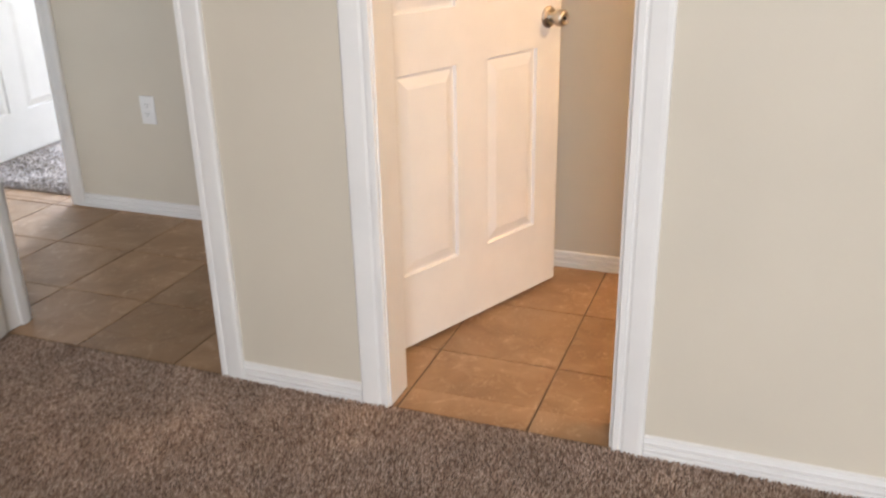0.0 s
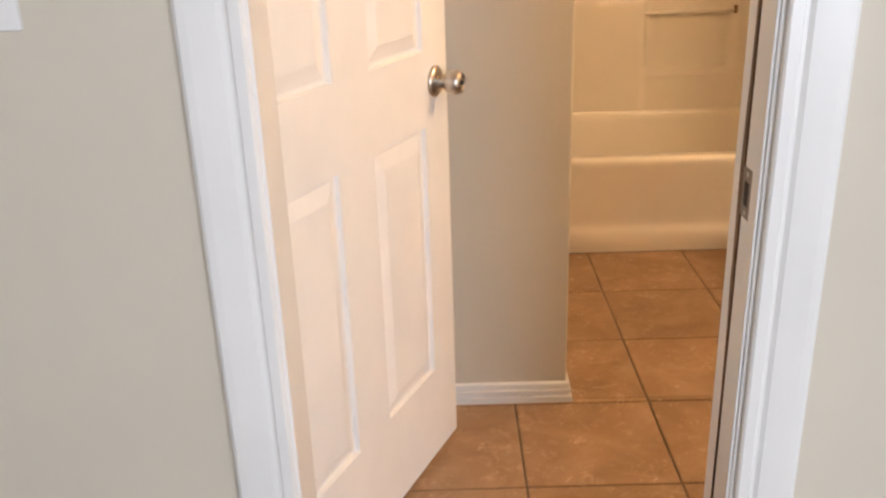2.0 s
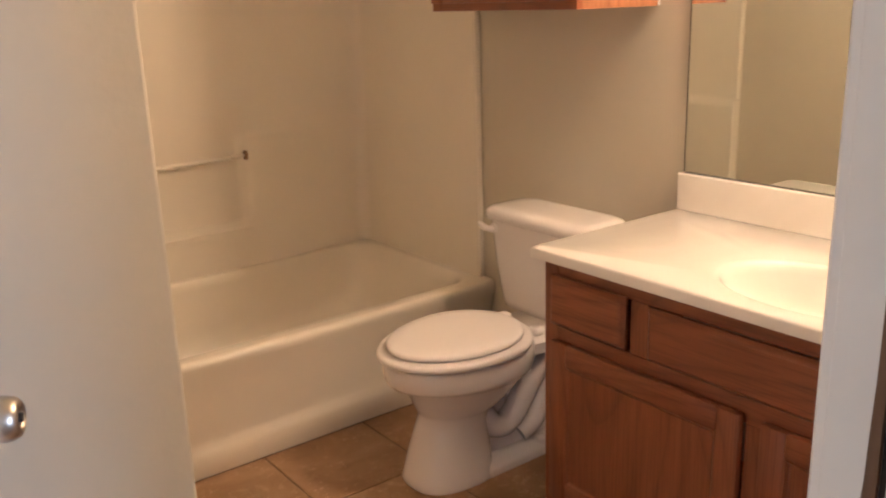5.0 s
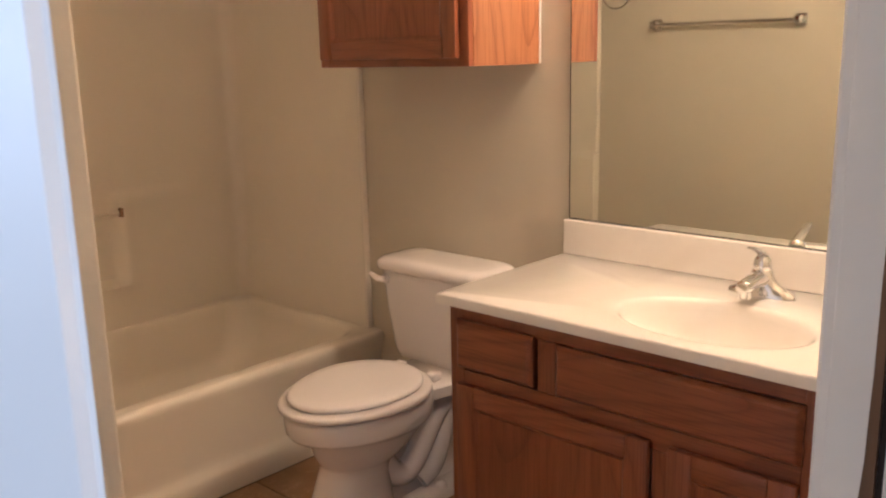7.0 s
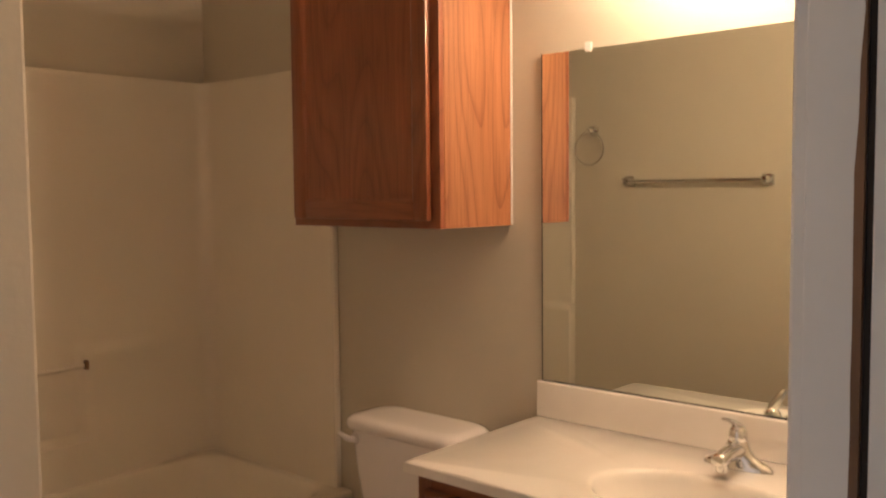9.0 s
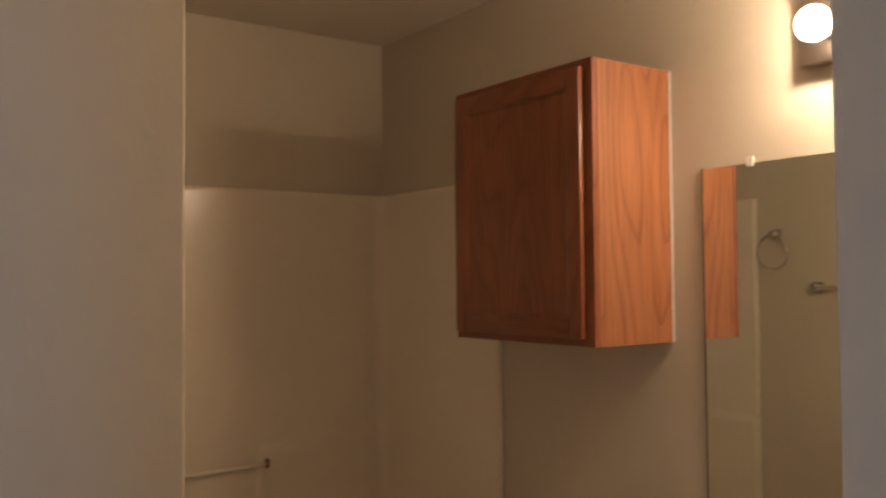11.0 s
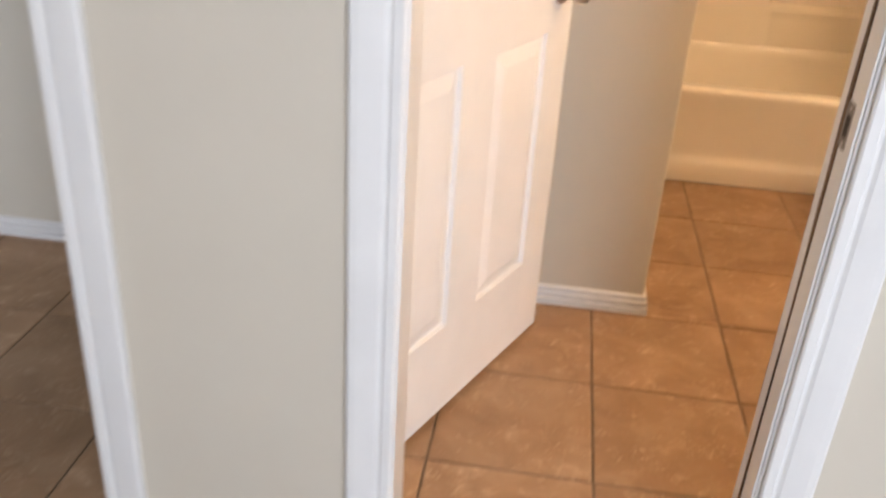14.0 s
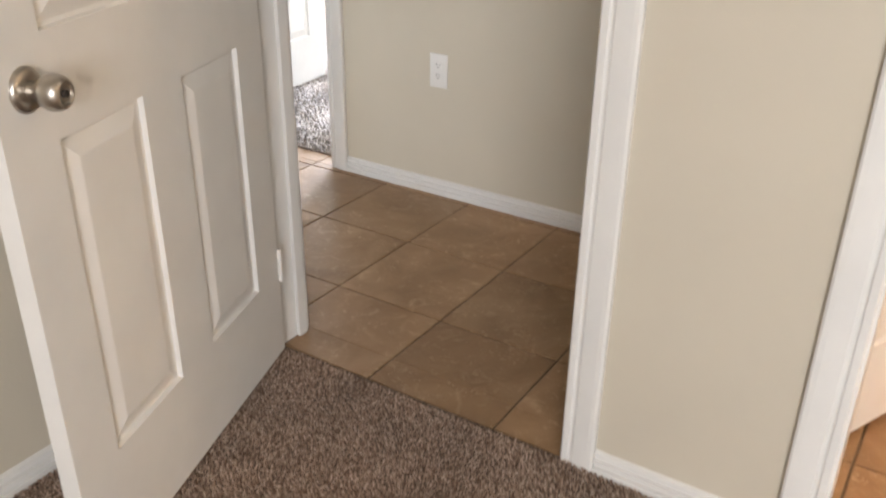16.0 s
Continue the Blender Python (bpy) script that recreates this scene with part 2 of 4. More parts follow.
def lathe(bm, profile, seg=32, m=None, caps=True):
    """Turns (radius, height) pairs round z."""
    rings = []
    for r, z in profile:
        if r < 1e-6:
            rings.append([bm.verts.new((0, 0, z))])
        else:
            rings.append([bm.verts.new((r * math.cos(2 * math.pi * i / seg), r * math.sin(2 * math.pi * i / seg), z)) for i in range(seg)])
    for a, b in zip(rings, rings[1:]):
        for i in range(seg):
            j = (i + 1) % seg
            if len(a) == 1 and len(b) == 1:
                continue
            if len(a) == 1:
                bm.faces.new((a[0], b[j], b[i])[::-1])
            elif len(b) == 1:
                bm.faces.new((a[i], a[j], b[0]))
            else:
                bm.faces.new((a[i], a[j], b[j], b[i]))
    if caps:
        for ring, flip in ((rings[0], True), (rings[-1], False)):
            if len(ring) > 2:
                bm.faces.new(ring[::-1] if flip else ring)
    if m:
        bmesh.ops.transform(bm, matrix=m, verts=[v for ring in rings for v in ring])
    return bm


def loops(bm, rings, cap_first=False, cap_last=False, closed=True):
    """Skins rings of points, all of one length."""
    made = [[bm.verts.new(p) for p in ring] for ring in rings]
    n = len(made[0])
    for a, b in zip(made, made[1:]):
        for i in range(n if closed else n - 1):
            j = (i + 1) % n
            bm.faces.new((a[i], a[j], b[j], b[i]))
    if cap_first:
        bm.faces.new(made[0][::-1])
    if cap_last:
        bm.faces.new(made[-1])
    return made


def tube(bm, points, radius, seg=14, taper=None):
    """A round bar along points."""
    pts = [Vector(p) for p in points]
    rings = []
    side = None
    for i, p in enumerate(pts):
        d = (pts[min(i + 1, len(pts) - 1)] - pts[max(i - 1, 0)]).normalized()
        if side is None:
            side = d.orthogonal().normalized()
        side = (side - d * side.dot(d)).normalized()
        up = d.cross(side)
        r = radius if taper is None else radius * taper[i]
        rings.append([p + (side * math.cos(a) + up * math.sin(a)) * r for a in (2 * math.pi * k / seg for k in range(seg))])
    loops(bm, rings, True, True)
    return bm


def prism(bm, outline, a, b, place):
    """Sweeps an outline of (u, v) from a to b; place(u, v, w) gives the point."""
    loops(bm, [[place(u, v, w) for u, v in outline] for w in (a, b)], True, True)
    bmesh.ops.recalc_face_normals(bm, faces=bm.faces)
    return bm


# levels and lines of the plan
T = 0.368
XR, YF, YB, CEIL = 1.672, -0.345, -0.235, 2.53
JL, JR = -0.381, 0.218          # clear opening of the bathroom doorway
HL, HR = -1.757, -0.928         # clear opening of the hall doorway
XL = -1.84                      # bedroom side wall
YP, XP = 0.757, 0.143           # face and end of the stub wall
YH = 0.777                      # hall wall face
YT = 2.65                       # wall behind the tub
HEAD = 2.07
SPLIT = -0.275                  # gap in the latch side jamb
DL, DR = -0.165, 0.735          # doorway between bathroom and hall
FL, FR = -3.33, -2.498          # far doorway


def wall(name, boxes, label, mat=M_WALL, bevel=0.0):
    bm = bmesh.new()
    for b in boxes:
        box(bm, *b, bevel=bevel)
    return single(name, bm, mat, label, kind="structure")


for name, x0, x1, z0 in (("wall_bedroom_corner", XL, HL - 0.02, 0), ("wall_over_hall_door", HL - 0.02, HR + 0.02, HEAD + 0.02), ("wall_bedroom_pier", HR + 0.02, JL - 0.02, 0),
                         ("wall_over_bath_door", JL - 0.02, JR + 0.02, HEAD + 0.02), ("wall_bedroom", JR + 0.02, 3.3, 0)):
    wall(name, [(x0, x1, YF, YB, z0, CEIL)], "pale greige painted bedroom wall beside the white doorways")
wall("wall_bedroom_side", [(XL - 0.115, XL, -4.7, YB, 0, CEIL)], "pale greige painted side wall of the bedroom")
wall("wall_bedroom_far_side", [(3.3, 3.415, -4.7, YB, 0, CEIL)], "plain greige painted wall")
wall("wall_bedroom_back", [(XL - 0.115, WIN - 0.95, -4.815, -4.7, 0, CEIL), (WIN + 0.95, 3.415, -4.815, -4.7, 0, CEIL), (WIN - 0.95, WIN + 0.95, -4.815, -4.7, 0, 0.9), (WIN - 0.95, WIN + 0.95, -4.815, -4.7, 2.35, CEIL)],
     "plain greige painted wall with a window opening")
wall("wall_bath_side", [(XR, XR + 0.115, YB, YT + 0.115, 0, CEIL)], "greige painted bathroom wall behind vanity and toilet")
wall("wall_bath_back", [(-0.62, XR, YT, YT + 0.115, 0, CEIL)], "greige painted wall above the tub surround")
wall("wall_bath_stub", [(-0.62, XP, YP, YT, 0, CEIL)], "greige painted stub wall with towel bar side", bevel=0.006)
wall("wall_bath_hall", [(-0.65, -0.535, YB, DL - 0.018, 0, CEIL), (-0.65, -0.535, DR + 0.018, YP, 0, CEIL), (-0.65, -0.535, DL - 0.018, DR + 0.018, HEAD + 0.018, CEIL)], "greige painted wall between bathroom and hall")
wall("wall_hall", [(FR + 0.02, -0.65, YH, YH + 0.115, 0, CEIL), (FL - 0.02, FR + 0.02, YH, YH + 0.115, HEAD + 0.02, CEIL), (-4.4, FL - 0.02, YH, YH + 0.115, 0, CEIL)],
     "greige painted hall wall with an outlet and a doorway")
wall("wall_hall_end", [(-4.515, -4.4, YB - 0.11, YH + 0.115, 0, CEIL)], "plain greige painted wall")
wall("wall_hall_front", [(-4.4, XL - 0.115, YF, YB, 0, CEIL)], "plain greige painted wall")
wall("wall_far_room", [(-4.9, -4.45, 4.3, 4.415, 0, CEIL), (-3.1, -1.2, 4.3, 4.415, 0, CEIL), (-4.45, -3.1, 4.3, 4.415, 0, 0.8), (-4.45, -3.1, 4.3, 4.415, 2.15, CEIL),
                       (-5.015, -4.9, YH + 0.115, 4.415, 0, CEIL), (-1.2, -1.085, YH + 0.115, 4.415, 0, CEIL), (-4.9, -4.515, YH, YH + 0.115, 0, CEIL)], "greige painted walls of the far room")
wall("ceiling", [(-5.1, 3.5, -4.9, 4.5, CEIL, CEIL + 0.12)], "textured off-white ceiling", M_CEIL)
wall("floor", [(-4.515, XR + 0.05, YF + 0.0, YT, -0.12, -0.0035)], "dark grout bed under the floor tiles", M_GROUT)
wall("floor_bedroom", [(XL - 0.1, 3.4, -4.8, YF, -0.12, 0.0)], "brown carpeted bedroom floor", M_FRINGE)
wall("floor_far_room", [(-5.0, -1.1, YH + 0.085, 4.4, -0.14, 0.003)], "grey brown carpeted floor of the far room", M_FRINGE)
ground = bmesh.new()
box(ground, -400, 400, -400, 400, -0.6, -0.5)
single("ground", ground, M_EARTH, "dry grassy ground outside the windows", kind="structure")

# mouldings: profiles as (away from the opening, proud of the wall)
CASING = [(0, 0), (0, 0.008), (0.003, 0.011), (0.016, 0.0115), (0.019, 0.008), (0.023, 0.008), (0.029, 0.012), (0.046, 0.0145), (0.063, 0.0165), (0.073, 0.0165), (0.078, 0.013), (0.078, 0)]
BASE = [(0, 0), (0, 0.0150), (0.018, 0.0150), (0.020, 0.0060), (0.026, 0.0050), (0.0275, 0.0120), (0.037, 0.0125), (0.039, 0.0045), (0.0465, 0.0040), (0.048, 0.0095), (0.056, 0.0085), (0.060, 0.0)]


def casing(name, xl, xr, y, side, z0=0.0, top=HEAD):
    """Trim round a doorway on the wall face at y; side -1 faces the bedroom."""
    root = thing(name, "white painted moulded door casing", "trim")
    root["kind"] = "structure"
    for tag, x, s in (("casing_leg", xl - 0.005, -1), ("casing_leg", xr + 0.005, 1)):
        bm = bmesh.new()
        low = [(x + s * u, y + side * v, z0) for u, v in CASING]
        high = [(x + s * u, y + side * v, top + 0.005 + u) for u, v in CASING]
        loops(bm, [low, high], True, True)
        bmesh.ops.recalc_face_normals(bm, faces=bm.faces)
        part(tag, bm, M_TRIM, root)
    bm = bmesh.new()
    loops(bm, [[(xl - 0.005 - u, y + side * v, top + 0.005 + u) for u, v in CASING], [(xr + 0.005 + u, y + side * v, top + 0.005 + u) for u, v in CASING]], True, True)
    bmesh.ops.recalc_face_normals(bm, faces=bm.faces)
    part("casing_head", bm, M_TRIM, root)
    return root


def jamb(name, xl, xr, y0, y1, stop0, stop1, top=HEAD, split=None):
    root = thing(name, "white painted door jamb with stop", "trim")
    root["kind"] = "structure"
    for x, s in ((xl, -1), (xr, 1)):
        spans = ((y0, split - 0.003), (split + 0.003, y1)) if split and s > 0 else ((y0, y1),)
        for a, b in spans:
            part("jamb_board", boxed(min(x, x + s * 0.018), max(x, x + s * 0.018), a, b, 0, top, bevel=0.0015), M_TRIM, root)
        if split and s < 0:
            continue
        part("stop", boxed(min(x, x - s * (0.004 if split else 0.011)), max(x, x - s * (0.004 if split else 0.011)), stop0, stop1, 0, top - 0.012, bevel=0.0018), M_TRIM, root)
    part("jamb_head", boxed(xl, xr, y0, y1, top, top + 0.018, bevel=0.0015), M_TRIM, root)
    part("stop", boxed(xl, xr, stop0, stop1, top - 0.0115, top - 0.0005, bevel=0.002), M_TRIM, root)
    return root


def baseboard(name, a, b, normal, z0=0.0, mitre_a=0.0, mitre_b=0.0):
    """A run of skirting from a to b (x, y), proud along normal; mitres lengthen the front by their factor."""
    a, b, n = Vector(a), Vector(b), Vector(normal)
    d = (b - a).normalized()
    bm = bmesh.new()
    rows = []
    for p, k, s in ((a, mitre_a, -1), (b, mitre_b, 1)):
        rows.append([(*(p + n * v + d * s * v * k), z0 + u) for u, v in BASE])
    loops(bm, rows, True, True)
    bmesh.ops.recalc_face_normals(bm, faces=bm.faces)
    return single(name, bm, M_TRIM, "white painted wooden baseboard", kind="structure")


casing("trim_bath_doorway", JL, JR, YF, -1)
casing("trim_bath_doorway_inside", JL, JR, YB, 1)
casing("trim_hall_doorway", HL, HR, YF, -1)
casing("trim_far_doorway", FL, FR, YH, -1)
jamb("jamb_bath", JL, JR, YF, YB, YF + 0.004, YF + 0.030, split=SPLIT)
side = thing("jamb_bath_hall", "white painted jamb of the hall door", "trim")
side["kind"] = "structure"
part("jamb_board", boxed(-0.65, -0.535, DL - 0.018, DL, 0, HEAD, bevel=0.0015), M_TRIM, side)
part("jamb_board", boxed(-0.65, -0.535, DR, DR + 0.018, 0, HEAD, bevel=0.0015), M_TRIM, side)
part("jamb_head", boxed(-0.65, -0.535, DL, DR, HEAD, HEAD + 0.018, bevel=0.0015), M_TRIM, side)
jamb("jamb_hall", HL, HR, YF, YB, YB - 0.05, YB - 0.018)
jamb("jamb_far", FL, FR, YH, YH + 0.115, YH + 0.03, YH + 0.065)
G = 0.001
baseboard("baseboard", (HR + 0.084, YF), (JL - 0.084, YF), (0, -1))
baseboard("baseboard", (JR + 0.084, YF), (3.3, YF), (0, -1))
baseboard("baseboard", (XL, -4.6), (XL, YF), (1, 0))
baseboard("baseboard", (-0.535, YP), (XP, YP), (0, -1), 0, 0, 1)
baseboard("baseboard", (XP, YP), (XP, 1.845), (1, 0), 0, 1, 0)
baseboard("baseboard", (FR + 0.084, YH), (-0.66, YH), (0, -1))
baseboard("baseboard", (-4.39, YH), (FL - 0.084, YH), (0, -1))
baseboard("baseboard", (-4.39, YB), (HL - 0.06, YB), (0, 1))
baseboard("baseboard", (HR + 0.02, YB), (-0.66, YB), (0, 1))
baseboard("baseboard", (-4.88, 4.3), (-1.21, 4.3), (0, -1))
baseboard("baseboard", (XR, 1.04), (XR, 1.84), (-1, 0))
baseboard("baseboard", (FR + 0.08, YH + 0.115), (-1.21, YH + 0.115), (0, 1))


def window(name, x0, x1, y0, y1, z0, z1, label):
    root = thing(name, label, "window")
    root["kind"] = "structure"
    ym = (y0 + y1) / 2
    bm = bmesh.new()
    for b in ((x0, x0 + 0.045, ym - 0.03, ym + 0.03, z0, z1), (x1 - 0.045, x1, ym - 0.03, ym + 0.03, z0, z1),
              (x0 + 0.045, x1 - 0.045, ym - 0.03, ym + 0.03, z0, z0 + 0.045), (x0 + 0.045, x1 - 0.045, ym - 0.03, ym + 0.03, z1 - 0.045, z1),
              (x0 + 0.045, x1 - 0.045, ym - 0.02, ym + 0.02, (z0 + z1) / 2 - 0.02, (z0 + z1) / 2 + 0.02)):
        box(bm, *b)
    part("window_frame", bm, M_TRIM, root)
    zm = (z0 + z1) / 2
    for a, b in ((z0 + 0.045, zm - 0.02), (zm + 0.02, z1 - 0.045)):
        pane = part("pane", boxed(x0 + 0.045, x1 - 0.045, ym - 0.003, ym + 0.003, a, b), M_GLASS, root, "clear window glass")
        pane.visible_shadow = False


window("window_bedroom", WIN - 0.95, WIN + 0.95, -4.815, -4.7, 0.9, 2.35, "white framed sash window of the bedroom")
window("window_far_room", -4.45, -3.1, 4.3, 4.415, 0.8, 2.15, "white framed sash window of the far room")


# doors
def panel_field(bm, x0, x1, z0, z1, y, out):
    """A raised panel: sloping ogee into the leaf, flat floor, raised field. out = -1 or 1 in y."""
    steps = [(0.0, 0.0), (0.003, 0.0095), (0.010, 0.0100), (0.016, 0.0085), (0.040, 0.0015), (0.044, 0.0010)]
    rings = []
    for inset, depth in steps:
        yy = y - out * depth
        r = [(x0 + inset, yy, z0 + inset), (x1 - inset, yy, z0 + inset), (x1 - inset, yy, z1 - inset), (x0 + inset, yy, z1 - inset)]
        rings.append(r if out < 0 else r[::-1])
    loops(bm, rings, False, True)


def door_leaf(name, width, label, pin, angle, knob_side, height=2.03, gap=0.02, knob_z=0.937):
    """A six panel leaf whose hinge edge is at the thing's origin and which runs along its x."""
    root = thing(name, label, "door", pose(pin[0], pin[1], 0, 0, 0, angle))
    stile, mid = 0.118, 0.134
    w = (width - 2 * stile - mid) / 2
    cols = ((stile, stile + w), (stile + w + mid, width - stile))
    rows = ((0.253, 0.846), (1.008, 1.60), (1.69, 1.90))
    th = 0.0175
    bm = bmesh.new()
    xs = [0, cols[0][0], cols[0][1], cols[1][0], cols[1][1], width]
    zs = [gap, rows[0][0], rows[0][1], rows[1][0], rows[1][1], rows[2][0], rows[2][1], height]
    for out in (-1, 1):
        y = out * th
        for i in range(5):
            for j in range(7):
                if i in (1, 3) and j in (1, 3, 5):
                    panel_field(bm, xs[i], xs[i + 1], zs[j], zs[j + 1], y, out)
                else:
                    q = [bm.verts.new(p) for p in ((xs[i], y, zs[j]), (xs[i + 1], y, zs[j]), (xs[i + 1], y, zs[j + 1]), (xs[i], y, zs[j + 1]))]
                    bm.faces.new(q if out < 0 else q[::-1])
    for a, b in (((0, gap), (0, height)), ((width, height), (width, gap)), ((0, height), (width, height)), ((width, gap), (0, gap))):
        q = [bm.verts.new(p) for p in ((a[0], -th, a[1]), (b[0], -th, b[1]), (b[0], th, b[1]), (a[0], th, a[1]))]
        bm.faces.new(q)
    bmesh.ops.remove_doubles(bm, verts=bm.verts, dist=1e-5)
    bmesh.ops.recalc_face_normals(bm, faces=bm.faces)
    part("leaf", bm, M_DOOR, root)
    for out in (-1, 1):
        knob = thing("knob", "satin nickel round door knob", "", pose(width - 0.066, out * th, knob_z, 90 if out < 0 else -90))
        knob.parent = root
        rose = [(0.034, 0), (0.034, 0.004), (0.031, 0.008), (0.024, 0.0105), (0.014, 0.012)]
        part("rose", lathe(bmesh.new(), rose, 32), M_NICKEL, knob, smooth=40)
        ball = [(0.0145, 0.011), (0.0142, 0.021), (0.0165, 0.027), (0.0225, 0.033), (0.0262, 0.041), (0.0270, 0.049), (0.0255, 0.058), (0.0220, 0.0645), (0.0175, 0.0675), (0.0155, 0.0670), (0.0135, 0.0635), (0.0, 0.0625)]
        part("ball", lathe(bmesh.new(), ball, 32), M_NICKEL, knob, smooth=50)
        part("button", lathe(bmesh.new(), [(0.0055, 0.061), (0.0055, 0.068), (0.0, 0.0688)], 16), M_DARK, knob, smooth=40)
    part("latch_plate", boxed(width, width + 0.0018, -0.0125, 0.0125, knob_z - 0.028, knob_z + 0.028, bevel=0.0006), M_NICKEL, root, "satin nickel latch plate")
    part("latch_bolt", boxed(width + 0.0018, width + 0.010, -0.006, 0.006, knob_z - 0.008, knob_z + 0.008, bevel=0.002), M_NICKEL, root)
    for z in (0.22, 1.03, 1.82):
        hinge = lathe(bmesh.new(), [(0.0055, 0), (0.0055, 0.089)], 12)
        part("hinge", hinge, M_DOOR, root, smooth=40, m=Matrix.Translation((-0.004, -knob_side * 0.021, z)))
    return root


door_leaf("bath_door", 0.836, "white six panel door, half open on the tiled bathroom floor side", (-0.52, -0.156), 65.9, 1)
door_leaf("hall_door", 0.84, "white six panel door with a nickel knob, open over the brown carpet", (-1.738, -0.379), -71.0, -1)
door_leaf("far_door", 0.84, "white six panel door, open into the bright far room", (-3.31, 0.93), 94.5, 1)


# tub and surround
def rounded_rect(x0, x1, y0, y1, r, z, n=8):
    pts = []
    for cx, cy, a0 in ((x1 - r, y1 - r, 0), (x0 + r, y1 - r, 90), (x0 + r, y0 + r, 180), (x1 - r, y0 + r, 270)):
        for k in range(n + 1):
            a = radians(a0 + 90 * k / n)
            pts.append((cx + r * math.cos(a), cy + r * math.sin(a), z))
    return pts


def ease(a, b, x):
    t = min(1, max(0, (x - a) / (b - a)))
    return t * t * (3 - 2 * t)


def make_tub():
    root = thing("bathtub", "cream fibreglass bathtub with a plain apron, set in an alcove", "bathtub")
    x0, x1, y0, y1, z = XP + 0.004, XR - 0.004, 1.797, YT - 0.004, 0.392
    bm = bmesh.new()
    rings = [rounded_rect(x0, x1, y0 + 0.02, y1, 0.004, z),
             rounded_rect(x0 + 0.075, x1 - 0.045, y0 + 0.058, y1 - 0.070, 0.09, z + 0.0005),
             rounded_rect(x0 + 0.082, x1 - 0.051, y0 + 0.066, y1 - 0.073, 0.10, z - 0.003),
             rounded_rect(x0 + 0.090, x1 - 0.060, y0 + 0.074, y1 - 0.078, 0.11, z - 0.014),
             rounded_rect(x0 + 0.098, x1 - 0.070, y0 + 0.082, y1 - 0.082, 0.12, z - 0.045),
             rounded_rect(x0 + 0.125, x1 - 0.105, y0 + 0.12, y1 - 0.088, 0.13, 0.20),
             rounded_rect(x0 + 0.145, x1 - 0.15, y0 + 0.15, y1 - 0.108, 0.14, 0.11),
             rounded_rect(x0 + 0.185, x1 - 0.21, y0 + 0.19, y1 - 0.145, 0.13, 0.075),
             rounded_rect(x0 + 0.30, x1 - 0.42, y0 + 0.28, y1 - 0.25, 0.08, 0.068)]
    loops(bm, rings, False, True)
    part("basin", bm, M_TUB, root, smooth=60)
    bm = bmesh.new()
    outline = [(y0 + 0.0205, z), (y0 + 0.012, z - 0.0012), (y0 + 0.005, z - 0.005), (y0 + 0.001, z - 0.011), (y0, z - 0.02), (y0 + 0.002, z - 0.034), (y0 + 0.008, z - 0.055),
               (y0 + 0.020, z - 0.10), (y0 + 0.032, 0.22), (y0 + 0.042, 0.145), (y0 + 0.045, 0.120), (y0 + 0.043, 0.104), (y0 + 0.036, 0.090), (y0 + 0.032, 0.072), (y0 + 0.036, 0.03), (y0 + 0.044, 0.0)]
    loops(bm, [[(x, y, zz) for y, zz in outline] for x in (x0, x0 + 0.4, x0 + 0.8, x0 + 1.2, x1)], closed=False)
    bmesh.ops.recalc_face_normals(bm, faces=bm.faces)
    part("apron", bm, M_TUB, root, smooth=50)
    part("drain", lathe(bmesh.new(), [(0.032, 0), (0.030, 0.004), (0.01, 0.005), (0, 0.005)], 24), M_CHROME, root, smooth=40, m=Matrix.Translation((x0 + 0.36, 2.22, 0.068)))
    part("overflow_plate", lathe(bmesh.new(), [(0.036, 0), (0.034, 0.006), (0.012, 0.009), (0.010, 0.016), (0.0, 0.017)], 28), M_CHROME, root, smooth=40, m=pose(x0 + 0.118, 2.20, 0.31, 0, 83, 0))


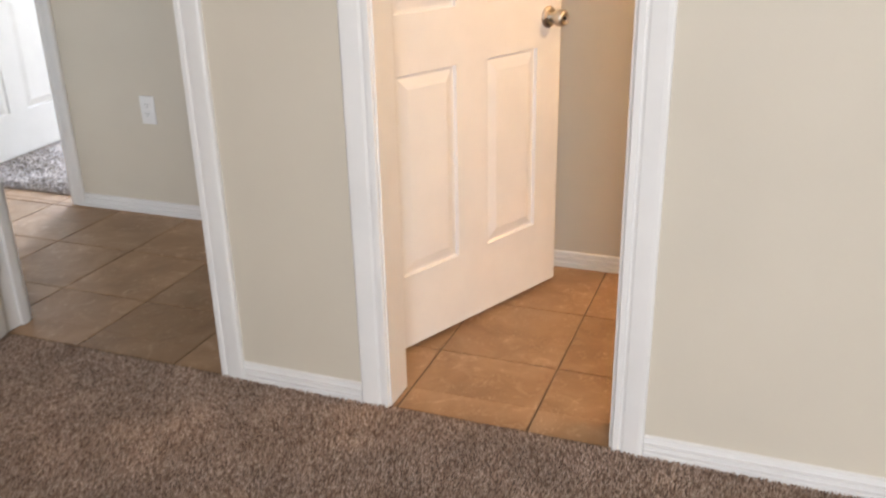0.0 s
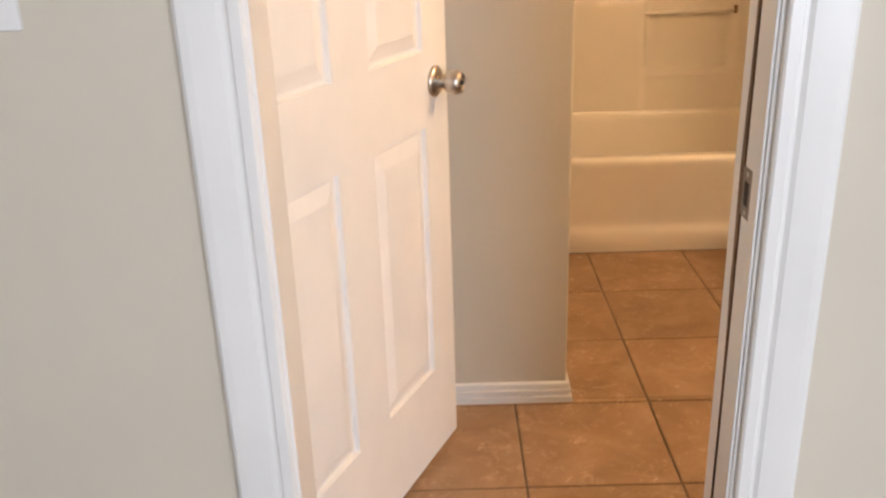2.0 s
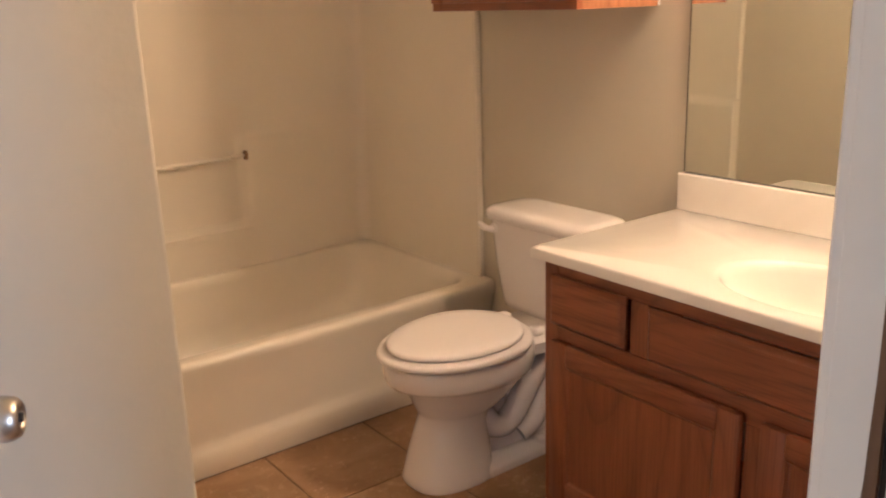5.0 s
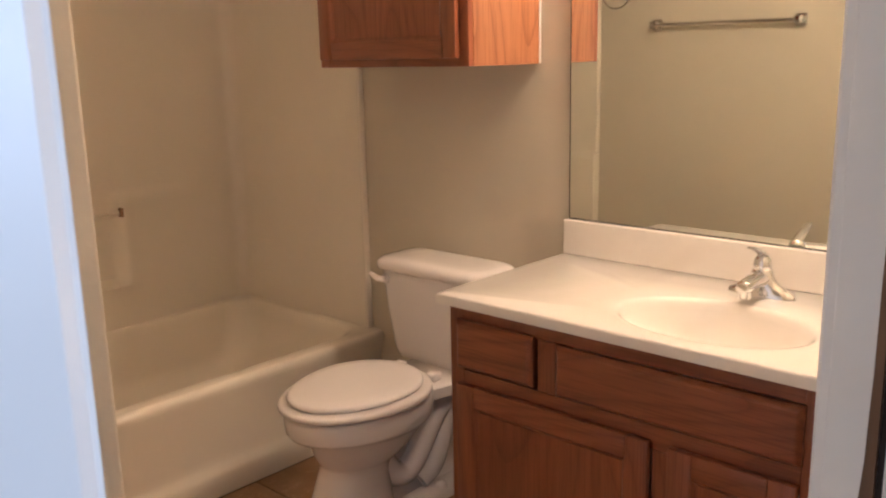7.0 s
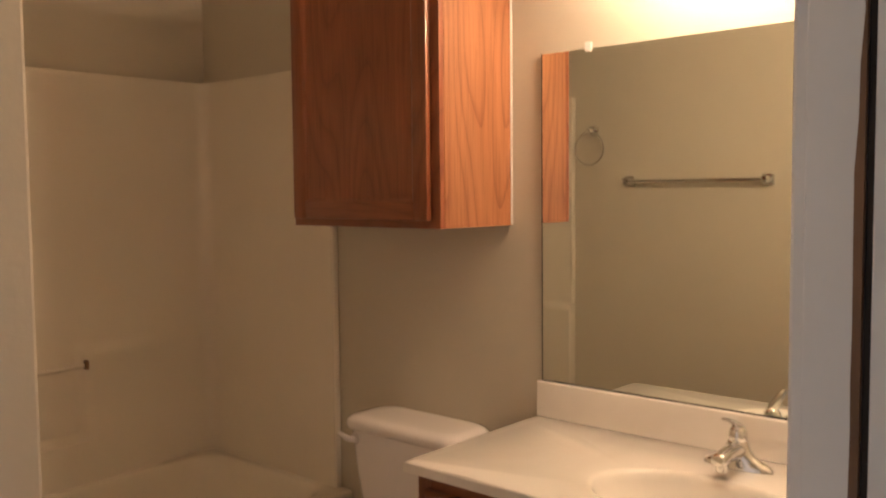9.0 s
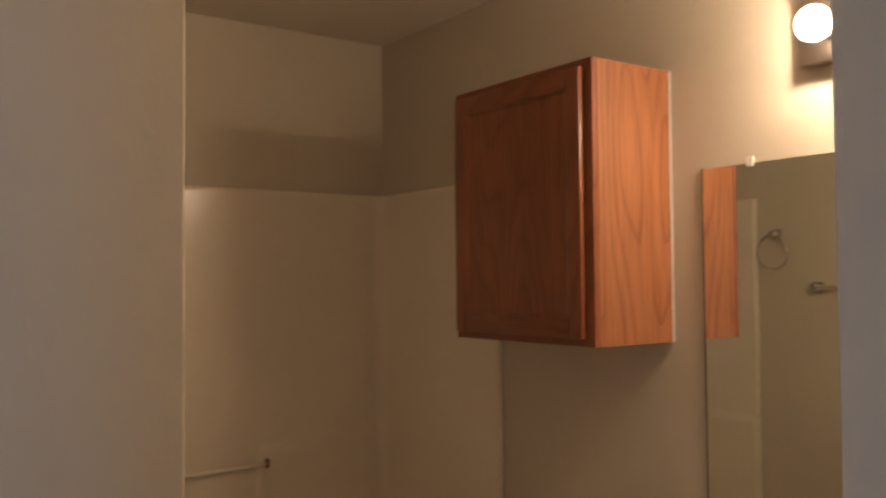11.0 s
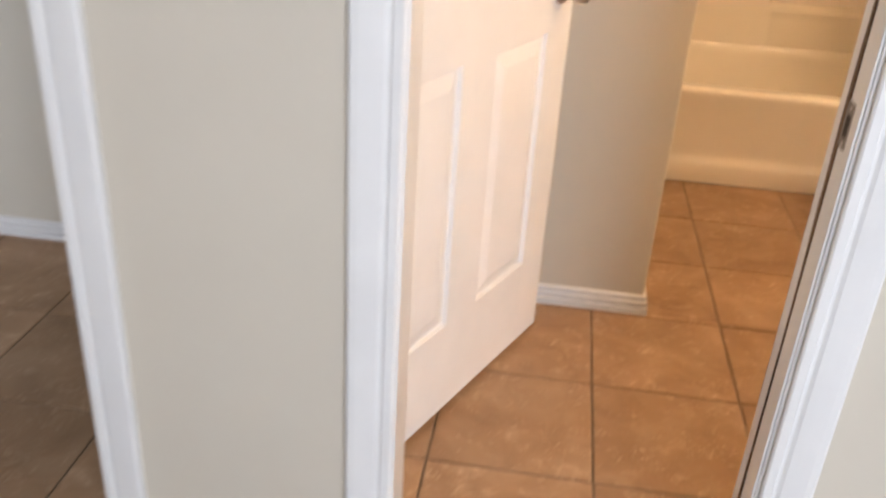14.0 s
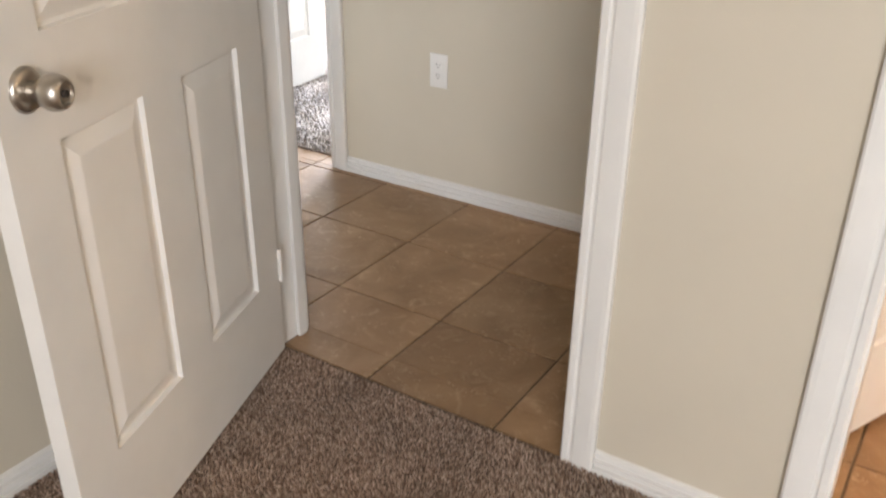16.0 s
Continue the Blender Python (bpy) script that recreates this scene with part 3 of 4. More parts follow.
def make_surround():
    root = thing("tub_surround", "cream moulded fibreglass tub surround with a soap niche", "shower surround")
    xa, xb, ya, yb, rl, rr = XP + 0.028, XR - 0.024, 1.862, YT - 0.030, 0.17, 0.05
    plan = []
    for k in range(26):
        plan.append((xa, ya + (yb - rl - ya) * k / 25, (1, 0)))
    for k in range(1, 15):
        a = math.pi - math.pi / 2 * k / 14
        plan.append((xa + rl + rl * math.cos(a), yb - rl + rl * math.sin(a), (-math.cos(a), -math.sin(a))))
    for k in range(1, 90):
        plan.append((xa + rl + (xb - rr - xa - rl) * k / 89, yb, (0, -1)))
    for k in range(1, 9):
        a = math.pi / 2 - math.pi / 2 * k / 8
        plan.append((xb - rr + rr * math.cos(a), yb - rr + rr * math.sin(a), (-math.cos(a), -math.sin(a))))
    for k in range(1, 20):
        plan.append((xb, yb - rr - (yb - rr - ya) * k / 19, (-1, 0)))
    zs = [0.388 + (1.872 - 0.388) * k / 110 for k in range(111)]

    def proud(x, y, n, z):
        d = 0.0
        low = 1 - ease(0.868, 0.900, z)
        if n[1] < -0.9:
            d += 0.034 * low * (1 - ease(1.15, 1.5, x))
            d += 0.007 * (1 - ease(0.706, 0.716, x))
            niche = ease(0.706, 0.745, x) * (1 - ease(1.085, 1.122, x)) * ease(0.550, 0.580, z)
            d -= 0.034 * low * niche
            d += 0.008 * (1 - ease(0.0, 0.022, abs(z - 0.548))) * ease(0.70, 0.73, x) * (1 - ease(1.11, 1.14, x))
        if n[0] > 0.9:
            d += 0.022 * low
            d += 0.007 * ease(ya + 0.3, ya + 0.5, y) + 0.012 * low * ease(ya + 0.3, ya + 0.5, y)
        elif x < 0.8 and n[1] > -0.9:
            d += 0.034 * low + 0.007
        return d
    rows = []
    for z in zs:
        rows.append([(x + n[0] * proud(x, y, n, z), y + n[1] * proud(x, y, n, z), z) for x, y, n in plan])
    rows.append([(x - n[0] * 0.004, y - n[1] * 0.004, 1.877) for x, y, n in plan])
    rows.append([(x - n[0] * 0.023, y - n[1] * 0.023, 1.878) for x, y, n in plan])
    bm = bmesh.new()
    loops(bm, rows, closed=False)
    bmesh.ops.recalc_face_normals(bm, faces=bm.faces)
    ob = part("wall_panel", bm, M_TUB, root, smooth=45)
    for x0, x1, z0, z1 in ((XP + 0.001, XP + 0.031, 0.892, 1.877), (XP + 0.001, XP + 0.054, 0.389, 0.891), (XR - 0.027, XR - 0.001, 0.389, 1.877)):
        part("front_flange", boxed(x0, x1, ya - 0.008, ya + 0.006, z0, z1, bevel=0.0065, seg=4), M_TUB, root, smooth=60)
    part("niche_bar", tube(bmesh.new(), [(0.712, 2.588, 0.822), (0.80, 2.584, 0.822), (1.0, 2.584, 0.824), (1.112, 2.588, 0.827)], 0.0085), M_TUB, root, "cream moulded grab bar", smooth=60)
    part("bar_socket", boxed(1.098, 1.110, 2.568, 2.590, 0.812, 0.846, bevel=0.003), M_RAW, root, "dark rusted bar socket")


make_tub()
make_surround()


def make_tub_faucet():
    xw = XP + 0.028 + 0.003
    valve = thing("shower_valve", "chrome single lever shower valve on the tub end wall", "faucet", pose(xw, 2.25, 0.83, 0, 90, 0))
    part("escutcheon", lathe(bmesh.new(), [(0.078, 0), (0.076, 0.005), (0.06, 0.011), (0.03, 0.014), (0.026, 0.04), (0.021, 0.05), (0.0, 0.052)], 36), M_CHROME, valve, smooth=40)
    part("lever", tube(bmesh.new(), [(0, 0, 0.044), (0.028, 0, 0.052), (0.07, 0, 0.058)], 0.009, taper=[1, 0.9, 0.7]), M_CHROME, valve, smooth=60)
    spout = thing("tub_spout", "chrome tub filler spout above the tub rim", "faucet", pose(xw + 0.02, 2.25, 0.53, 0, 0, 0))
    rings = []
    for d, w, h, drop in ((0, 0.030, 0.029, 0), (0.02, 0.029, 0.0285, 0), (0.05, 0.028, 0.028, -0.001), (0.082, 0.027, 0.027, -0.002), (0.089, 0.024, 0.025, -0.003), (0.091, 0.015, 0.016, -0.003)):
        rings.append([(d, w * math.copysign(abs(math.cos(a)) ** 0.6, math.cos(a)), drop + h * math.copysign(abs(math.sin(a)) ** 0.6, math.sin(a))) for a in (2 * math.pi * k / 20 for k in range(20))])
    bm = bmesh.new()
    loops(bm, rings, True, True)
    bmesh.ops.recalc_face_normals(bm, faces=bm.faces)
    part("body", bm, M_NICKEL, spout, smooth=50)
    part("diverter", lathe(bmesh.new(), [(0.005, 0), (0.005, 0.016), (0.009, 0.018), (0.009, 0.024), (0, 0.026)], 16), M_CHROME, spout, smooth=40, m=pose(0.08, 0, 0.014))


make_tub_faucet()


# toilet
def oval(cx, cy, a_front, a_back, b, z, n=40, square=2.0):
    """An egg-shaped ring: long to the front (-x), short to the back."""
    pts = []
    for k in range(n):
        t = 2 * math.pi * k / n
        c, s = math.cos(t), math.sin(t)
        e = 2 / square
        u = abs(c) ** e * (1 if c > 0 else -1)
        v = abs(s) ** e * (1 if s > 0 else -1)
        pts.append((cx + u * (a_back if u > 0 else a_front), cy + v * b, z))
    return pts


def make_toilet(cy=1.39):
    root = thing("toilet", "white two piece toilet with closed lid beside the oak vanity", "toilet")
    cx = 1.197
    bm = bmesh.new()
    rings = [oval(1.15, cy, 0.162, 0.10, 0.115, 0.0, square=2.6), oval(1.15, cy, 0.166, 0.105, 0.118, 0.010, square=2.6), oval(1.15, cy, 0.160, 0.10, 0.115, 0.030, square=2.5),
             oval(1.155, cy, 0.149, 0.095, 0.106, 0.10, square=2.3), oval(1.16, cy, 0.128, 0.092, 0.095, 0.18, square=2.1), oval(1.165, cy, 0.126, 0.095, 0.096, 0.208), oval(1.17, cy, 0.135, 0.11, 0.108, 0.220),
             oval(1.18, cy, 0.155, 0.135, 0.120, 0.238), oval(1.195, cy, 0.180, 0.165, 0.138, 0.268), oval(1.204, cy, 0.203, 0.190, 0.152, 0.300), oval(1.208, cy, 0.218, 0.205, 0.164, 0.316), oval(cx, cy, 0.250, 0.220, 0.181, 0.325), oval(cx, cy, 0.258, 0.225, 0.186, 0.336),
             oval(cx, cy, 0.261, 0.225, 0.188, 0.384), oval(cx, cy, 0.253, 0.218, 0.180, 0.393)]
    loops(bm, rings, True, True)
    part("bowl", bm, M_CERAMIC, root, smooth=55)
    web = bmesh.new()
    loops(web, [rounded_rect(1.18, 1.60, cy - h, cy + h, 0.03, z, 4) for z, h in ((0.03, 0.075), (0.08, 0.050), (0.2, 0.042), (0.30, 0.06), (0.36, 0.10))], True, True)
    part("pedestal_web", web, M_CERAMIC, root, smooth=60)
    deck = bmesh.new()
    rings = []
    for x, hw, zlow, ztop in ((1.33, 0.10, 0.34, 0.388), (1.38, 0.115, 0.335, 0.39), (1.44, 0.125, 0.335, 0.39), (1.52, 0.125, 0.335, 0.39), (1.60, 0.125, 0.335, 0.39), (1.645, 0.12, 0.345, 0.388)):
        rings.append([(x, cy - hw, zlow + 0.012), (x, cy - hw, ztop - 0.010), (x, cy - hw + 0.012, ztop), (x, cy + hw - 0.012, ztop), (x, cy + hw, ztop - 0.010), (x, cy + hw, zlow + 0.012), (x, cy + hw - 0.02, zlow), (x, cy - hw + 0.02, zlow)])
    loops(deck, rings, True, True)
    bmesh.ops.recalc_face_normals(deck, faces=deck.faces)
    part("deck", deck, M_CERAMIC, root, smooth=45)
    for s in (-1, 1):
        way = [(1.22, cy + s * 0.045, 0.19), (1.245, cy + s * 0.060, 0.145), (1.285, cy + s * 0.066, 0.132), (1.325, cy + s * 0.068, 0.155), (1.365, cy + s * 0.069, 0.205), (1.405, cy + s * 0.068, 0.255), (1.45, cy + s * 0.064, 0.295), (1.50, cy + s * 0.06, 0.315)]
        part("trapway", tube(bmesh.new(), smooth_path(way, 6), 0.038, 18), M_CERAMIC, root, smooth=70)
        rear = [(1.36, cy + s * 0.055, 0.075), (1.41, cy + s * 0.062, 0.105), (1.445, cy + s * 0.064, 0.165), (1.475, cy + s * 0.062, 0.225), (1.53, cy + s * 0.055, 0.27), (1.58, cy + s * 0.05, 0.31)]
        part("trapway", tube(bmesh.new(), smooth_path(rear, 6), 0.036, 18), M_CERAMIC, root, smooth=70)
    foot = bmesh.new()
    rings = [rounded_rect(1.16, 1.58, cy - 0.112, cy + 0.112, 0.05, 0.0), rounded_rect(1.16, 1.582, cy - 0.114, cy + 0.114, 0.05, 0.014), rounded_rect(1.165, 1.575, cy - 0.107, cy + 0.107, 0.05, 0.034), rounded_rect(1.20, 1.54, cy - 0.075, cy + 0.075, 0.05, 0.052)]
    loops(foot, rings, True, True)
    part("foot", foot, M_CERAMIC, root, smooth=50)
    for s in (-1, 1):
        part("bolt_cap", lathe(bmesh.new(), [(0.020, 0), (0.019, 0.012), (0.014, 0.02), (0.006, 0.024), (0, 0.0245)], 20), M_SEAT, root, smooth=60, m=pose(1.425, cy + s * 0.090, 0.034))
    seat = bmesh.new()
    outer = lambda z, g: oval(cx - 0.002, cy, 0.274 + g, 0.212 + g, 0.200 + g, z)
    inner = lambda z, g: oval(cx - 0.01, cy, 0.165 + g, 0.13 + g, 0.105 + g, z)
    rings = [inner(0.400, 0), outer(0.400, -0.008), outer(0.405, -0.001), outer(0.412, 0), outer(0.418, -0.003), outer(0.4215, -0.010), inner(0.4215, 0.01), inner(0.416, 0), inner(0.400, 0)]
    loops(seat, rings)
    part("seat", seat, M_SEAT, root, smooth=50)
    lid = bmesh.new()
    rings = [outer(0.4235, -0.034), outer(0.428, -0.028), outer(0.434, -0.027), outer(0.4395, -0.031), outer(0.4425, -0.039), outer(0.445, -0.075), outer(0.446, -0.15)]
    loops(lid, rings, True, True)
    part("lid", lid, M_SEAT, root, smooth=50)
    for s in (-1, 1):
        part("hinge_cap", boxed(1.398, 1.440, cy + s * 0.075 - 0.020, cy + s * 0.075 + 0.020, 0.389, 0.418, bevel=0.010, seg=3), M_SEAT, root, smooth=50)
    tank = bmesh.new()
    xb = XR - 0.022
    spec = ((0.385, 1.525, 0.175, 0.03), (0.392, 1.512, 0.188, 0.035), (0.42, 1.503, 0.198, 0.04), (0.55, 1.488, 0.212, 0.04), (0.69, 1.478, 0.222, 0.04))
    loops(tank, [rounded_rect(x, xb, cy - hw, cy + hw, r, z, 5) for z, x, hw, r in spec], True, True)
    part("tank", tank, M_CERAMIC, root, smooth=50)
    top = bmesh.new()
    spec = ((0.690, 1.470, 0.228, 0.045), (0.694, 1.462, 0.236, 0.05), (0.708, 1.460, 0.238, 0.05), (0.722, 1.464, 0.234, 0.05), (0.731, 1.475, 0.222, 0.05), (0.735, 1.50, 0.195, 0.045), (0.7355, 1.53, 0.15, 0.04))
    loops(top, [rounded_rect(x, xb + 0.012 - (x - 1.46) * 0.3, cy - hw, cy + hw, r, z, 5) for z, x, hw, r in spec], True, True)
    part("tank_lid", top, M_CERAMIC, root, smooth=60)
    lever = part("flush_lever", tube(bmesh.new(), [(1.474, cy + 0.185, 0.662), (1.462, cy + 0.185, 0.662), (1.455, cy + 0.197, 0.664), (1.456, cy + 0.216, 0.669), (1.459, cy + 0.234, 0.674)], 0.0105, taper=[0.9, 0.9, 1, 0.9, 0.7]), M_SEAT, root, "white plastic flush lever", smooth=60)
    part("lever_boss", lathe(bmesh.new(), [(0.017, 0), (0.016, 0.006), (0, 0.008)], 20), M_SEAT, root, smooth=50, m=pose(1.479, cy + 0.185, 0.662, 0, -90, 0))
    part("maker_mark", boxed(1.4885, 1.4925, cy - 0.115, cy - 0.095, 0.425, 0.440, bevel=0.001), M_PLATE, root, "small square mark")


def smooth_path(points, n):
    """A Catmull-Rom curve through points."""
    p = [Vector(q) for q in points]
    p = [p[0] * 2 - p[1]] + p + [p[-1] * 2 - p[-2]]
    out = []
    for i in range(1, len(p) - 2):
        for k in range(n):
            t = k / n
            out.append(0.5 * ((2 * p[i]) + (p[i + 1] - p[i - 1]) * t + (2 * p[i - 1] - 5 * p[i] + 4 * p[i + 1] - p[i + 2]) * t * t + (3 * p[i] - p[i - 1] - 3 * p[i + 1] + p[i + 2]) * t ** 3))
    out.append(p[-2])
    return out


make_toilet()


# cabinets: fronts face -x
def slab_front(bm, y0, y1, z0, z1, x, t=0.019, ease_w=0.010):
    """A drawer front with a routed edge, proud of x towards -x."""
    rings = []
    for inset, out in ((0, 0), (0, t * 0.45), (0.003, t * 0.62), (ease_w * 0.8, t * 0.9), (ease_w + 0.002, t)):
        rings.append([(x - out, y0 + inset, z0 + inset), (x - out, y1 - inset, z0 + inset), (x - out, y1 - inset, z1 - inset), (x - out, y0 + inset, z1 - inset)])
    loops(bm, rings, True, True)
    bmesh.ops.recalc_face_normals(bm, faces=bm.faces)
    return bm


def framed_door(root, name, y0, y1, z0, z1, x, frame=0.055, t=0.019, label=""):
    """Door of two stiles and two rails round a flat oak panel."""
    door = thing(name, label, "")
    door.parent = root
    for a, b in ((y0, y0 + frame), (y1 - frame, y1)):
        bm = boxed(x - t, x, a, b, z0, z1, bevel=0.004, seg=2)
        part("stile", bm, M_OAK, door, smooth=40)
    for a, b in ((z0, z0 + frame), (z1 - frame, z1)):
        bm = boxed(x - t + 0.0005, x, y0 + frame, y1 - frame, a, b, bevel=0.0035, seg=2)
        part("rail", bm, M_OAK_Y, door, smooth=40)
    bm = bmesh.new()
    rings = []
    for inset, d in ((-0.001, 0.002), (0.003, 0.0035), (0.008, 0.008), (0.012, 0.0095), (0.016, 0.0095)):
        a, b, c, e = y0 + frame + inset, y1 - frame - inset, z0 + frame + inset, z1 - frame - inset
        rings.append([(x - t + d, a, c), (x - t + d, b, c), (x - t + d, b, e), (x - t + d, a, e)])
    loops(bm, rings, False, True)
    bmesh.ops.recalc_face_normals(bm, faces=bm.faces)
    part("panel", bm, M_OAK, door)
    return door


def make_wall_cabinet():
    root = thing("wall_cabinet", "reddish oak wall cabinet with one framed door, hung above the toilet", "cabinet")
    x0, x1, y0, y1, z0, z1 = 1.357, XR - 0.002, 1.097, 1.700, 1.338, 2.110
    # shell panels take the oak tone brightened to look lit by the lamp
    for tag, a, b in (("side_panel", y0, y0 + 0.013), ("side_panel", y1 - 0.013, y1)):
        part(tag, boxed(x0 + 0.019, x1, a, b, z0, z1, bevel=0.0008), M_OAK_LIT, root, "oak side panel in a lighter, lamp-lit tone")
    part("bottom_panel", boxed(x0 + 0.019, x1 - 0.004, y0 + 0.0135, y1 - 0.0135, z0 + 0.008, z0 + 0.02), M_OAK_LIT, root)
    part("top_panel", boxed(x0 + 0.019, x1 - 0.004, y0 + 0.0135, y1 - 0.0135, z1 - 0.02, z1 - 0.008), M_OAK_LIT, root)
    part("back_panel", boxed(x1 - 0.0035, x1 - 0.0005, y0 + 0.0135, y1 - 0.0135, z0 + 0.003, z1 - 0.003), M_OAK_LIT, root)
    for a, b in ((y0 + 0.0005, y0 + 0.042), (y1 - 0.042, y1 - 0.0005)):
        part("face_stile", boxed(x0, x0 + 0.0185, a, b, z0, z1, bevel=0.0015), M_OAK, root)
    for a, b in ((z0, z0 + 0.042), (z1 - 0.042, z1)):
        part("face_rail", boxed(x0 + 0.0003, x0 + 0.0185, y0 + 0.0423, y1 - 0.0423, a, b, bevel=0.001), M_OAK_Y, root)
    framed_door(root, "door", y0 + 0.030, y1 - 0.018, z0 + 0.022, z1 - 0.022, x0 - 0.001, 0.052)
    bm = bmesh.new()
    tube(bm, [(x1 - 0.003, y0 - 0.002, z0 + 0.002), (x1 - 0.003, y0 - 0.002, z1 - 0.002)], 0.003, 8)
    part("caulk_bead", bm, M_TRIM, root, "white caulk bead", smooth=60)


make_wall_cabinet()


def make_vanity():
    root = thing("vanity_cabinet", "reddish oak bathroom vanity cabinet with two doors and drawer fronts", "cabinet")
    x0, x1, y0, y1, z1 = 1.138, XR - 0.003, YB + 0.003, 0.984, 0.765
    part("side_panel", boxed(x0 + 0.019, x1, y1 - 0.014, y1, 0.10, z1, bevel=0.0008), M_OAK, root)
    part("side_panel", boxed(x0 + 0.019, x1, y0, y0 + 0.014, 0.10, z1, bevel=0.0008), M_OAK, root)
    part("bottom_panel", boxed(x0 + 0.019, x1 - 0.005, y0 + 0.0145, y1 - 0.0145, 0.10, 0.115), M_OAK_LIT, root)
    part("toe_kick", boxed(x0 + 0.075, x0 + 0.093, y0, y1 - 0.001, 0.0, 0.1), M_OAK_Y, root, "dark oak toe kick")
    part("toe_side", boxed(x0 + 0.0935, x1, y1 - 0.015, y1 - 0.001, 0.0, 0.0995), M_OAK_Y, root)
    stiles = ((y0, y0 + 0.045), (0.050, 0.098), (y1 - 0.045, y1 - 0.0005))
    part("face_stile", boxed(x0 + 0.0003, x0 + 0.0183, 0.368, 0.41, 0.146, 0.539, bevel=0.001), M_OAK, root)
    for a, b in stiles:
        part("face_stile", boxed(x0, x0 + 0.0185, a, b, 0.10, z1, bevel=0.0012), M_OAK, root)
    part("face_stile", boxed(x0 + 0.0003, x0 + 0.0183, 0.662, 0.712, 0.596, z1 - 0.043, bevel=0.001), M_OAK, root)
    for (a0, a1), (b0, b1) in zip(stiles, stiles[1:]):
        for za, zb in ((0.10, 0.145), (0.54, 0.595), (z1 - 0.042, z1)):
            part("face_rail", boxed(x0 + 0.0005, x0 + 0.018, a1 + 0.0002, b0 - 0.0002, za, zb, bevel=0.001), M_OAK_Y, root)
    part("drawer_front", slab_front(bmesh.new(), 0.719, 0.954, 0.603, 0.728, x0 - 0.0005), M_OAK_Y, root)
    part("false_front", slab_front(bmesh.new(), 0.095, 0.654, 0.600, 0.722, x0 - 0.0005), M_OAK_Y, root)
    part("drawer_front", slab_front(bmesh.new(), -0.242, 0.03, 0.603, 0.728, x0 - 0.0005), M_OAK_Y, root)
    framed_door(root, "door", 0.411, 0.952, 0.128, 0.562, x0 - 0.0005)
    framed_door(root, "door", 0.098, 0.366, 0.128, 0.562, x0 - 0.0005)
    framed_door(root, "door", -0.242, 0.03, 0.128, 0.562, x0 - 0.0005)

    top = thing("countertop", "cream cultured marble vanity top with an oval sink and backsplash", "countertop")
    X0, X1, Y0, Y1, Z0, Z1 = 1.107, XR - 0.002, YB + 0.002, 1.004, 0.7655, 0.793
    cx, cy, ra, rb = 1.305, 0.366, 0.145, 0.214
    angles = sorted({2 * math.pi * k / 72 for k in range(72)} | {math.atan2(y - cy, x - cx) % (2 * math.pi) for x in (X0, X1) for y in (Y0, Y1)})

    def edge(a, g=0.0):
        c, s = math.cos(a), math.sin(a)
        t = min((((X1 - g) - cx) / c) if c > 1e-9 else (((X0 + g) - cx) / c) if c < -1e-9 else 9, (((Y1 - g) - cy) / s) if s > 1e-9 else (((Y0 + g) - cy) / s) if s < -1e-9 else 9)
        return cx + c * t, cy + s * t

    def ell(a, f, z):
        c, s = math.cos(a), math.sin(a)
        t = f / math.sqrt((c / ra) ** 2 + (s / rb) ** 2)
        return (cx + c * t, cy + s * t, z)
    rings = [[(*edge(a), Z0) for a in angles], [(*edge(a), Z1 - 0.006) for a in angles], [(*edge(a, 0.002), Z1 - 0.002) for a in angles], [(*edge(a, 0.006), Z1) for a in angles]]
    for f, z in ((1.16, Z1), (1.08, Z1 + 0.0015), (1.03, Z1 - 0.0005), (1.0, Z1 - 0.006), (0.96, Z1 - 0.02), (0.88, Z1 - 0.052), (0.76, Z1 - 0.085), (0.58, Z1 - 0.112), (0.35, Z1 - 0.127), (0.12, Z1 - 0.132)):
        rings.append([ell(a, f, z) for a in angles])
    bm = bmesh.new()
    loops(bm, rings, False, True)
    bmesh.ops.recalc_face_normals(bm, faces=bm.faces)
    part("slab", bm, M_MARBLE, top, smooth=42)
    part("backsplash", boxed(X1 - 0.020, X1, Y0, Y1 - 0.006, Z1 + 0.0003, 0.896, bevel=0.004, seg=3), M_MARBLE, top, smooth=40)
    part("drain", lathe(bmesh.new(), [(0.021, 0), (0.020, 0.003), (0.012, 0.004), (0, 0.0045)], 24), M_CHROME, top, smooth=40, m=pose(cx, cy, Z1 - 0.1315))

    tap = thing("sink_faucet", "chrome single lever sink faucet on the vanity top", "faucet", pose(1.560, 0.366, Z1, 0, 0, 0))
    rings = []
    for z, a, b in ((0, 0.030, 0.082), (0.006, 0.030, 0.082), (0.014, 0.027, 0.078), (0.022, 0.024, 0.060), (0.034, 0.023, 0.040), (0.05, 0.023, 0.029), (0.062, 0.023, 0.025), (0.068, 0.018, 0.020)):
        rings.append([(a * math.cos(t), b * math.sin(t), z) for t in (2 * math.pi * k / 36 for k in range(36))])
    bm = bmesh.new()
    loops(bm, rings, True, True)
    part("base", bm, M_CHROME, tap, smooth=60)
    rings = []
    for d, w, h, z in ((0.0, 0.024, 0.020, 0.042), (-0.03, 0.023, 0.019, 0.046), (-0.07, 0.021, 0.016, 0.046), (-0.100, 0.020, 0.014, 0.043), (-0.110, 0.016, 0.010, 0.041)):
        rings.append([(d, w * math.cos(t), z + h * math.sin(t)) for t in (2 * math.pi * k / 20 for k in range(20))])
    bm = bmesh.new()
    loops(bm, rings, True, True)
    bmesh.ops.recalc_face_normals(bm, faces=bm.faces)
    part("spout", bm, M_CHROME, tap, smooth=60)
